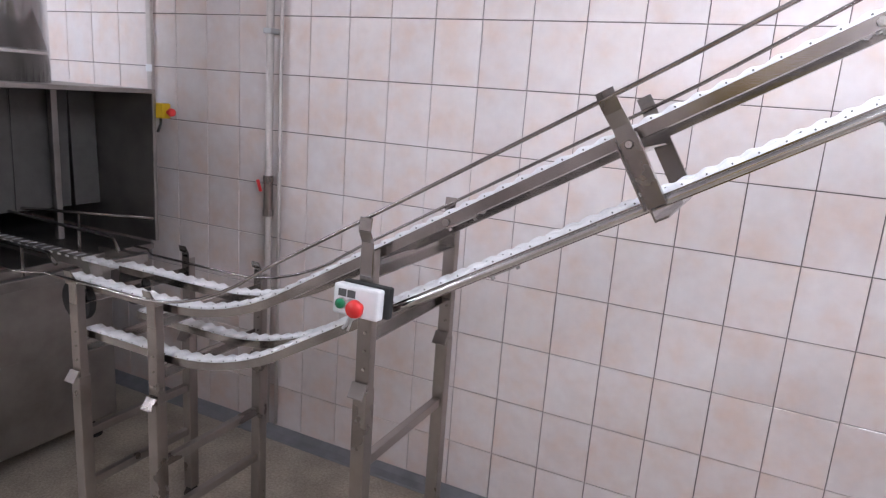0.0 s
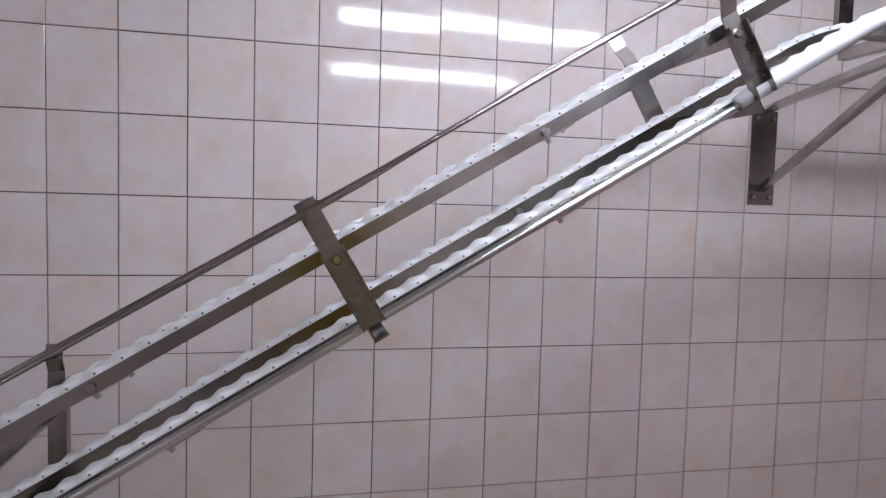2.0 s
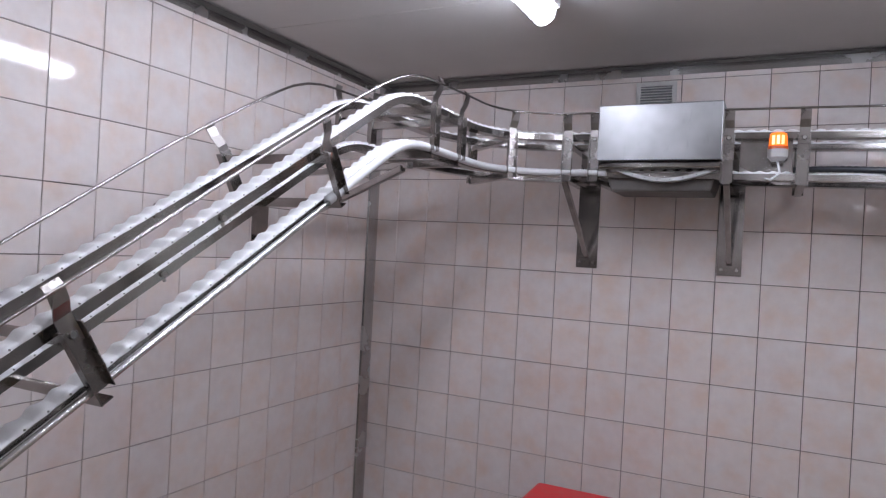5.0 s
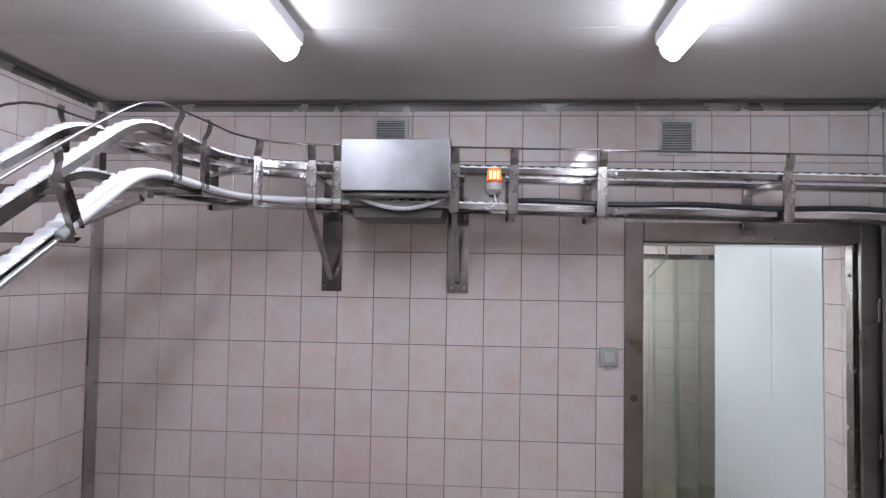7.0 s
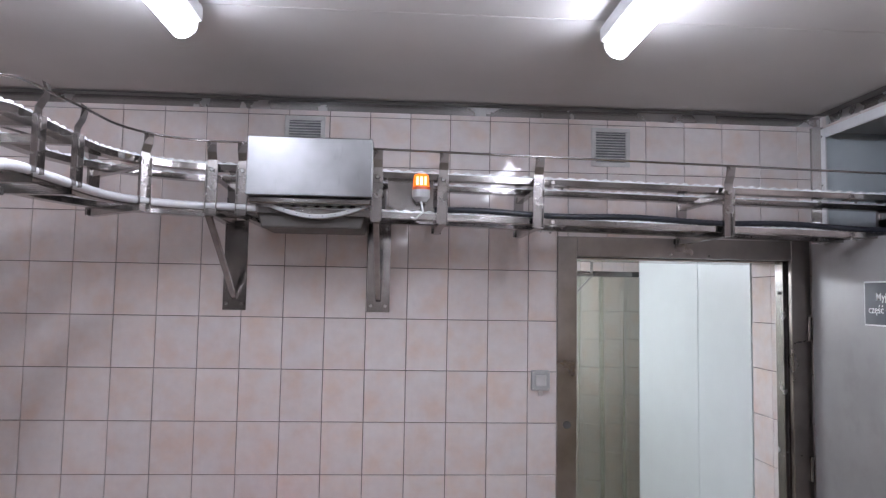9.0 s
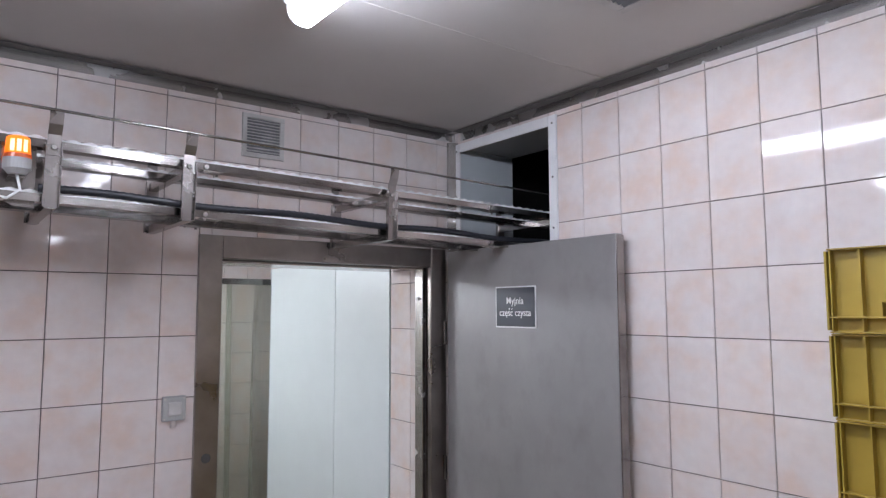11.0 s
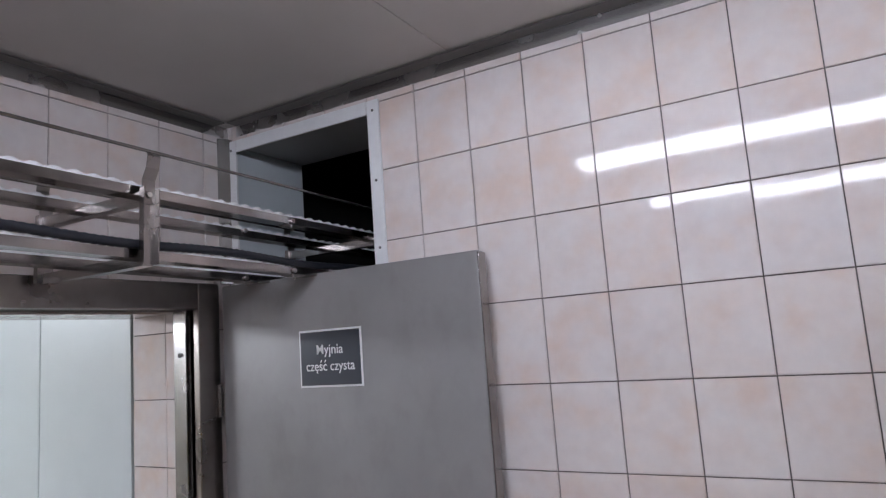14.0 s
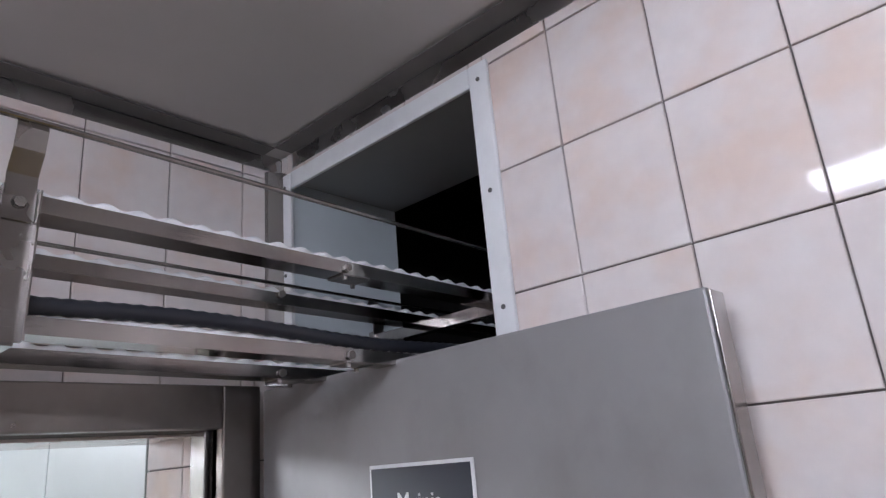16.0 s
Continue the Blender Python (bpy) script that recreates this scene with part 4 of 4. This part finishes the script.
# ---- doorway, door leaf, room beyond ----
def doorway():
    d = tagged(new("door_1"), "grey steel door casing round the open doorway", "", kind="structure")
    y0, y1, zt = DOOR
    w = 0.1
    for lo, hi in (((XB - 0.022, y1, 0), (XB + 0.03, y1 + w, zt + w)), ((XB - 0.022, y0 - w, 0), (XB + 0.03, y0, zt + w)), ((XB - 0.022, y0 + 0.0005, zt), (XB + 0.03, y1 - 0.0005, zt + w))):
        bm = bmesh.new()
        box(bm, lo, hi, 0.004)
        part("casing", bm, M_DULL, d)
    for lo, hi in (((XB + 0.031, y1 - 0.003, 0), (XB + 0.10, y1 + 0.0, zt)), ((XB + 0.031, y0 - 0.0, 0), (XB + 0.10, y0 + 0.018, zt))):
        bm = bmesh.new()
        box(bm, lo, hi, 0.002)
        part("jamb", bm, M_TRIM, d)
    for z in (0.35, 1.05, 1.75):
        bm = bmesh.new()
        cyl(bm, (XB - 0.03, y0 - 0.085, z - 0.06), (XB - 0.03, y0 - 0.085, z + 0.06), 0.011, n=12)
        part("hinge", bm, M_STEEL, d)
    bm = bmesh.new()
    cyl(bm, (XB + 0.06, y0 + 0.018, 1.93), (XB + 0.06, y0 + 0.024, 1.93), 0.009, n=10)
    part("stud", bm, M_PIN, d)
    bm = bmesh.new()
    cyl(bm, (XB - 0.024, y1 + 0.05, 1.26), (XB - 0.021, y1 + 0.05, 1.26), 0.02, n=16)
    part("stud", bm, M_PIN, d)
    leaf = thing("door_leaf", "grey sheet-metal door leaf folded open against the tiled wall", "door", at=(3.066, -4.254, 0))
    bm = bmesh.new()
    box(bm, (-1.115, -0.045, 0.012), (0.0, 0.0, 2.182), 0.005)
    sheet = part("sheet", bm, M_DOOR, leaf)
    bm = bmesh.new()
    box(bm, (-1.121, -0.046, 0.014), (-1.1162, 0.001, 2.177), 0.002)
    part("edge_strip", bm, M_STEEL, leaf)
    sign = thing("room_sign", "small dark sign with white lettering and border on the door", "sign", at=(2.540, -4.254, 1.885))
    bm = bmesh.new()
    box(bm, (-0.137, 0.001, -0.0985), (0.137, 0.004, 0.0985), 0.001)
    part("border", bm, M_SIGNWHITE, sign)
    bm = bmesh.new()
    box(bm, (-0.130, 0.0042, -0.0915), (0.130, 0.0058, 0.0915), 0.0005)
    part("face", bm, M_SIGN, sign)
    for text, z, wide in (("Myjnia", 0.014, 0.115), ("czesc czysta", -0.042, 0.212)):
        cu = bpy.data.curves.new("lettering", "FONT")
        cu.body, cu.size, cu.align_x, cu.extrude, cu.offset = text, 0.047, "CENTER", 0.0005, 0.00015
        o = new("lettering", cu)
        dg = bpy.context.evaluated_depsgraph_get()
        me = bpy.data.meshes.new_from_object(o.evaluated_get(dg))
        bpy.data.objects.remove(o)
        bm = bmesh.new()
        bm.from_mesh(me)
        if text != "Myjnia":
            # the tail of the third letter and the accents of the fourth and fifth
            spans, seen = [], set()
            for v in bm.verts:
                if v in seen:
                    continue
                stack, island = [v], []
                seen.add(v)
                while stack:
                    q = stack.pop()
                    island.append(q.co.x)
                    for e in q.link_edges:
                        w = e.other_vert(q)
                        if w not in seen:
                            seen.add(w)
                            stack.append(w)
                spans.append((min(island), max(island)))
            spans.sort()
            letters = [spans[0]]
            for p, q in spans[1:]:
                if q > letters[-1][1] + 0.002:
                    letters.append((p, q))
            mid = [(p + q) / 2 for p, q in letters]
            for x in mid[3:5]:
                bar(bm, (x - 0.001, 0.0275, 0), (x + 0.005, 0.036, 0), 0.004, 0.001, bevel=0)
            bar(bm, (mid[2] + 0.003, 0.001, 0), (mid[2] + 0.001, -0.006, 0), 0.0035, 0.001, bevel=0)
            bar(bm, (mid[2] + 0.001, -0.0065, 0), (mid[2] + 0.006, -0.0085, 0), 0.0033, 0.001, bevel=0)
        bm.to_mesh(me)
        bm.free()
        me.materials.clear()
        me.materials.append(M_SIGNWHITE)
        o = new("lettering", me)
        o.parent = sign
        xs = [v.co.x for v in me.vertices]
        o.matrix_basis = Matrix.Translation((0, 0.0066, z)) @ Matrix.Rotation(radians(180), 4, "Z") @ Matrix.Rotation(radians(90), 4, "X") @ Matrix.Diagonal((wide / (max(xs) - min(xs)), 1, 1, 1))
    s = thing("light_switch", "square grey splash-proof wall switch on the tiles", "switch", at=(XB, -2.868, 1.475))
    bm = bmesh.new()
    box(bm, (-0.022, -0.047, -0.05), (0, 0.047, 0.05), 0.006)
    part("housing", bm, M_GREYPL, s)
    bm = bmesh.new()
    box(bm, (-0.032, -0.027, -0.027), (-0.0222, 0.027, 0.027), 0.008)
    part("rocker", bm, M_VENT, s)
    bm = bmesh.new()
    cyl(bm, (-0.012, 0.0, -0.075), (-0.012, 0.0, -0.05), 0.011, n=12)
    part("gland", bm, M_PIPE, s)
    for y in (-0.038, 0.038):
        for z in (-0.04, 0.04):
            bm = bmesh.new()
            cyl(bm, (-0.024, y, z), (-0.0218, y, z), 0.004, n=8)
            part("screw", bm, M_PIPE, s)


doorway()


def room_beyond():
    x1 = XB + 0.362
    slab("wall_beyond", [((x1, -5.4, 0), (6.0, -5.2, 2.6)), ((x1, -2.3, 0), (5.8, -2.2, 2.6))], M_TILE_REST, "pale tiled side walls of the next room")
    far = slab("wall_far", [((5.8 + T, -5.19, 0), (6.0, -2.31, 2.6))], M_GROUT, "tiled end wall of the next room")
    tile_wall(far, (5.8, 0, 0), (0, 1, 0), (-1, 0, 0), -5.19, -2.31, 0.05, [(-9, 9, 2.355, 9)], (9, 10, 0), 5)
    bm = bmesh.new()
    box(bm, (x1, -5.2, 2.36), (5.8, -2.3, 2.46))
    tagged(part("ceiling_beyond", bm, M_CEIL), "pale ceiling of the next room", kind="structure")
    d = thing("white_cold_room_door", "white insulated panel door standing open beyond the doorway", "door", at=(3.50, -4.165, 0))
    d.rotation_euler = (0, 0, radians(11.3))
    for a, b in ((0.0, 0.485), (0.488, 1.178)):
        bm = bmesh.new()
        box(bm, (a, -0.06, 0.02), (b, 0.0, 2.16), 0.003)
        part("panel", bm, M_WHITEPANEL, d)
    bm = bmesh.new()
    box(bm, (1.1785, -0.061, 0.02), (1.183, 0.001, 2.16), 0.001)
    part("edge_profile", bm, M_PANELBLUE, d)
    # strip curtain
    c = thing("strip_curtain", "hanging curtain of clear greenish plastic strips on a steel rail", "curtain", at=(4.75, -3.45, 0))
    bm = bmesh.new()
    bar(bm, (0, -0.55, 2.07), (0, 0.9, 2.07), 0.03, 0.04)
    part("rail", bm, M_STEEL, c)
    for k in range(7):
        bm = bmesh.new()
        y = -0.5 + 0.18 * k
        fr = []
        for j in range(9):
            f = j / 8
            fr.append((Vector((0.012 * math.sin(3 * f + k) + 0.012 * (k % 2), y + 0.01 * math.sin(2 * f + 1.7 * k), 2.05 - 2.02 * f)), Vector((0, 1, 0)), Vector((1, 0.1 * math.sin(k), 0))))
        sweep(bm, fr, [(-0.1, 0.0), (0.0, 0.006), (0.1, 0.0), (0.1, 0.003), (0.0, 0.009), (-0.1, 0.003)])
        part("strip", bm, M_PVC, c, "", True)
    b = thing("curtain_bracket", "folded steel bracket hanging from the ceiling of the next room", "bracket", at=(4.68, -3.43, 2.0))
    bm = bmesh.new()
    bar(bm, (0, -0.16, 0.06), (0, 0.14, 0.06), 0.02, 0.022)
    bar(bm, (0, -0.15, 0.05), (0, -0.02, -0.09), 0.012, 0.014)
    bar(bm, (0, -0.15, 0.045), (0, -0.15, 0.36), 0.018, 0.018, up=(1, 0, 0))
    part("bracket_arm", bm, M_DARKSTEEL, b)
    lamp = thing("ceiling_lamp", "sealed fluorescent lamp in the next room", "lamp", "ceiling lamps", at=(4.6, -2.8, 2.36))
    bm = bmesh.new()
    box(bm, (-0.05, -0.42, -0.05), (0.05, 0.42, -0.001), 0.01)
    part("housing", bm, M_WHITE, lamp)
    bm = bmesh.new()
    box(bm, (-0.04, -0.41, -0.13), (0.04, 0.41, -0.051), 0.02)
    part("diffuser", bm, M_TUBEBRIGHT, lamp)



# ---- opening in wall C ----
def pass_opening():
    x0, x1, z0, z1 = PASS
    o = tagged(new("window_1"), "white framed conveyor opening through the wall above the door", "", kind="structure")
    f = 0.05
    for lo, hi in (((x0 - 0.03, YC + 0.001, z0 - 0.03), (x0 + f - 0.03, YC + 0.012, z1 + 0.02)), ((x1 - f + 0.03, YC + 0.001, z0 - 0.03), (x1 + 0.03, YC + 0.012, z1 + 0.02)),
                   ((x0 + f - 0.029, YC + 0.001, z1 - 0.03), (x1 - f + 0.029, YC + 0.012, z1 + 0.02))):
        bm = bmesh.new()
        box(bm, lo, hi, 0.003)
        part("frame", bm, M_WHITE, o)
    for x in (x0 - 0.006, x1 + 0.006):
        for z in (2.25, 2.49, 2.746):
            bm = bmesh.new()
            cyl(bm, (x, YC + 0.012, z), (x, YC + 0.014, z), 0.005, n=10)
            part("screw", bm, M_PIN, o)
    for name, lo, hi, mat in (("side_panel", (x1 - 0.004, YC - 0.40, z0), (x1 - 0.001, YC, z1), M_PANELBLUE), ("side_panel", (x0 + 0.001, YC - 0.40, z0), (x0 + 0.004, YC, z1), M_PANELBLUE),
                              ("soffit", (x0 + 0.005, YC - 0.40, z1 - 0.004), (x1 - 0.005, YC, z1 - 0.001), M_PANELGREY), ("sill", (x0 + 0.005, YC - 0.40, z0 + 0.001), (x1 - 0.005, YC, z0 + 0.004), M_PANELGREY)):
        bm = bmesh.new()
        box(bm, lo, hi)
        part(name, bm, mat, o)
    # closed black shell: the unlit room's darkness is in its colour
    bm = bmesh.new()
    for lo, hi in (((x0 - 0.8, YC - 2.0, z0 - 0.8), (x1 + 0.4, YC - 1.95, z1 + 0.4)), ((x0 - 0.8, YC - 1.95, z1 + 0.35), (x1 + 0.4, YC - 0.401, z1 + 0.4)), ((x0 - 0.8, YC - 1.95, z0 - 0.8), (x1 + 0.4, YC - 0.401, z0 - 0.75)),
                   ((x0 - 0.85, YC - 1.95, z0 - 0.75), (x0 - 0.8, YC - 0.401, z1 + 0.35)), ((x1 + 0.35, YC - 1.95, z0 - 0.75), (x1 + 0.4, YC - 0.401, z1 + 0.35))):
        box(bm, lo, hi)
    tagged(part("wall_black_shell", bm, M_SHADEFILL), "near-black shell standing in for the unlit room behind the conveyor opening", kind="structure")


pass_opening()


# ---- crates ----
def yellow_crate(at, flip=1):
    """A mustard crate with rims, ribs and hand holes; its long side faces the room."""
    c = thing("plastic_crate", "mustard yellow plastic crate with ribs and hand holes in a stack", "crate", "stacked crates", at=at)
    L, D, H = 0.6, 0.4, 0.1905
    holes = [(-0.206, -0.172), (-0.148, -0.03), (0.03, 0.148), (0.172, 0.206)]
    hz0, hz1 = 0.0385, 0.069
    for y0, y1, nm in ((-0.003, 0.0, "side_wall"), (-D, -D + 0.003, "side_wall")):
        bm = bmesh.new()
        if y1 < 0.0:
            box(bm, (-L / 2, y0 - 0.016, 0.0), (L / 2, y1 - 0.016, H - 0.002))
            part(nm, bm, M_CRATE, c)
            continue
        box(bm, (-L / 2, y0 - 0.016, 0.0), (L / 2, y1 - 0.016, hz0))
        box(bm, (-L / 2, y0 - 0.016, hz1), (L / 2, y1 - 0.016, H - 0.002))
        xs = [-L / 2] + [v for h in holes for v in h] + [L / 2]
        for a, b in zip(xs[::2], xs[1::2]):
            box(bm, (a, y0 - 0.016, hz0), (b, y1 - 0.016, hz1))
        part(nm, bm, M_CRATE, c)
    for x in (-L / 2, L / 2 - 0.003):
        bm = bmesh.new()
        box(bm, (x, -D - 0.012, 0.0), (x + 0.003, -0.02, H - 0.002))
        part("end_wall", bm, M_CRATE, c)
    bm = bmesh.new()
    box(bm, (-L / 2 + 0.004, -D - 0.01, 0.002), (L / 2 - 0.004, -0.02, 0.006))
    part("bottom", bm, M_CRATE, c)
    for z in (0.0022, 0.0355, H - 0.0022):
        bm = bmesh.new()
        box(bm, (-L / 2 - 0.006, -0.0159, z - 0.0018), (L / 2 + 0.006, 0.004, z + 0.0018), 0.0008)
        box(bm, (-L / 2 - 0.006, -D - 0.016, z - 0.0018), (-L / 2 - 0.0005, -0.0165, z + 0.0018), 0.0008)
        box(bm, (L / 2 + 0.0005, -D - 0.016, z - 0.0018), (L / 2 + 0.006, -0.0165, z + 0.0018), 0.0008)
        part("rim", bm, M_CRATE, c)
    for x, z0, z1 in [(x, 0.038, H - 0.0045) for x in (-0.3, -0.239, 0.239, 0.3)] + [(x, 0.0045, 0.0333) for x in (-0.3, -0.239, -0.145, 0.0, 0.145, 0.239, 0.3)]:
        bm = bmesh.new()
        box(bm, (x - 0.0016, -0.0158, z0), (x + 0.0016, 0.003, z1))
        part("rib", bm, M_CRATE, c)
    # deep corner flange
    for x in (-L / 2 - 0.012, L / 2 + 0.0066):
        bm = bmesh.new()
        box(bm, (x, -0.05, 0.0065), (x + 0.0054, 0.0035, H - 0.0056), 0.001)
        part("corner_flange", bm, M_CRATE, c)
    return c


first = yellow_crate((0, 0, 0))
CRATE_X, CRATE_Y, CRATE_TOP = 0.602, -3.675, 2.008
for k in range(10):
    z = CRATE_TOP - 0.1915 * (k + 1) + 0.002
    m = Matrix.Translation((CRATE_X + 0.003 * math.sin(3 * k), CRATE_Y + 0.004 * math.cos(2 * k), z))
    if k == 0:
        first.matrix_basis = m
    else:
        copy_thing(first, m)


def crate_dolly(x, y, z):
    d = thing("crate_dolly", "low dark plastic dolly under the crate stack", "dolly", at=(x, y, 0))
    bm = bmesh.new()
    box(bm, (-0.3, -0.4, 0.012), (0.3, 0.0, z), 0.01)
    part("deck", bm, M_RUBBER, d)
    for a in (-0.22, 0.22):
        for b in (-0.32, -0.08):
            bm = bmesh.new()
            cyl(bm, (a - 0.015, b, 0.012), (a + 0.015, b, 0.012), 0.012, n=14)
            part("wheel", bm, M_RUBBER, d)


crate_dolly(CRATE_X, CRATE_Y, CRATE_TOP - 1.914)


def red_crate(z):
    c = thing("red_crate", "red plastic crate turned upside down in a stack by the wall", "crate", "red crates", at=(2.42, -1.49, z))
    bm = bmesh.new()
    w, d, h = 0.225, 0.3, 0.254
    vs = box(bm, (-d, -w, 0), (d, w, h), 0.02)
    for v in bm.verts:
        if v.co.z > h * 0.6:
            v.co.x *= 0.95
            v.co.y *= 0.94
    part("shell", bm, M_REDCRATE, c)
    bm = bmesh.new()
    for zz in (0.012, 0.06):
        box(bm, (-d - 0.012, -w - 0.012, zz - 0.004), (d + 0.012, w + 0.012, zz + 0.004), 0.002)
    part("rim", bm, M_REDCRATE, c)
    return c


RC = red_crate(0.0)
for k in (1, 2):
    copy_thing(RC, Matrix.Translation((2.42, -1.49, 0.2545 * k)))


# ---- tiles, last ----
TILE_MESHES = {}


def tile_mesh(w, h):
    key = (round(w, 4), round(h, 4))
    if key not in TILE_MESHES:
        b = 0.0018
        out = [(-w / 2, -h / 2), (w / 2, -h / 2), (w / 2, h / 2), (-w / 2, h / 2)]
        ins = [(-w / 2 + b, -h / 2 + b), (w / 2 - b, -h / 2 + b), (w / 2 - b, h / 2 - b), (-w / 2 + b, h / 2 - b)]
        v = [(a, c, 0.0) for a, c in out] + [(a, c, T - 0.0014) for a, c in out] + [(a, c, T) for a, c in ins]
        f = []
        for k in range(4):
            n = (k + 1) % 4
            f += [(k, n, 4 + n, 4 + k), (4 + k, 4 + n, 8 + n, 8 + k)]
        f.append((8, 9, 10, 11))
        me = bpy.data.meshes.new("tile")
        me.from_pydata(v, [], f)
        me.materials.append(M_TILE)
        TILE_MESHES[key] = me
    return TILE_MESHES[key]


def cut(rect, hole):
    """What is left of a rectangle outside a hole."""
    a, b, c, d = rect
    e, f, g, h = hole
    if f <= a or e >= b or h <= c or g >= d:
        return [rect]
    out = []
    if e > a:
        out.append((a, e, c, d))
    if f < b:
        out.append((f, b, c, d))
    m0, m1 = max(a, e), min(b, f)
    if g > c:
        out.append((m0, m1, c, g))
    if h < d:
        out.append((m0, m1, h, d))
    return out


def tile_wall(wall, origin, u, n, u0, u1, phase, holes, near, seed):
    """Tiles on a wall's grid: u runs along it, n out of it; those within near are single pieces."""
    rng = random.Random(seed)
    u, n = Vector(u), Vector(n)
    v = Vector((0, 0, 1))
    rv, rf = [], []
    k0 = math.floor((u0 - phase) / TU)
    k1 = math.ceil((u1 - phase) / TU)
    single = 0
    for k in range(k0, k1):
        for r in range(0, 12):
            rects = [(max(phase + k * TU, u0), min(phase + (k + 1) * TU, u1), r * TV, min((r + 1) * TV, ZC - 0.001))]
            for h in holes:
                rects = [q for rect in rects for q in cut(rect, h)]
            for a, b, c, d in rects:
                if b - a < 0.014 or d - c < 0.014:
                    continue
                me = tile_mesh(b - a - GAP, d - c - GAP)
                tilt = Matrix.Rotation(rng.gauss(0, 0.0035), 4, "X") @ Matrix.Rotation(rng.gauss(0, 0.003), 4, "Y")
                side = v.cross(n)
                m = Matrix((side, v, n)).transposed().to_4x4() @ tilt
                m.translation = Vector(origin) + u * (a + b) / 2 + v * (c + d) / 2 + n * (-T + rng.uniform(0, 0.0006))
                if near[0] <= (a + b) / 2 <= near[1] and near[2] <= (c + d) / 2 and single < 300:
                    o = new("tile", me)
                    o.matrix_world = m
                    o.parent = wall
                    single += 1
                else:
                    add_transformed(rv, rf, me, m)
    if rv:
        me = bpy.data.meshes.new("tile_field")
        me.from_pydata(rv, [], rf)
        me.materials.append(M_TILE_REST)
        o = new("tile_field", me)
        o.parent = wall
        tagged(o, "glazed cream tiles", kind="stuff")


tile_wall(wall_a, (0, 0, 0), (1, 0, 0), (0, -1, 0), XD, XB, 0.0, [], (-1.9, XB, 0.0), 1)
tile_wall(wall_b, (XB, 0, 0), (0, 1, 0), (-1, 0, 0), YC, 0.0, -0.1728, [(DOOR[0] - 0.095, DOOR[1] + 0.095, -1, DOOR[2] + 0.095)], (YC, 0, 0.0), 2)
tile_wall(wall_c, (0, YC, 0), (1, 0, 0), (0, 1, 0), XD, XB, 2.194 - 12 * TU, [(PASS[0] - 0.012, PASS[1] + 0.012, PASS[2] - 0.02, PASS[3] + 0.012)], (0.2, XB, 1.0), 3)
room_beyond()
# tiled reveal of the doorway
tile_wall(wall_b, (XB + 0.1, DOOR[0] + T, 0), (1, 0, 0), (0, 1, 0), 0.0, 0.26, 0.06, [(-1, 1, DOOR[2] - 0.004, 9)], (0, 1, 0.0), 4)
# tiled underside of the lintel
for k in range(6):
    y0, y1 = DOOR[1] - TU * (k + 1), DOOR[1] - TU * k
    y0 = max(y0, DOOR[0] + 0.01)
    o = new("tile", tile_mesh(0.25, y1 - y0 - GAP))
    m = Matrix(((1, 0, 0), (0, -1, 0), (0, 0, -1))).to_4x4()
    m.translation = Vector((XB + 0.231, (y0 + y1) / 2, DOOR[2] - 0.001))
    o.matrix_world = m
    o.parent = wall_b
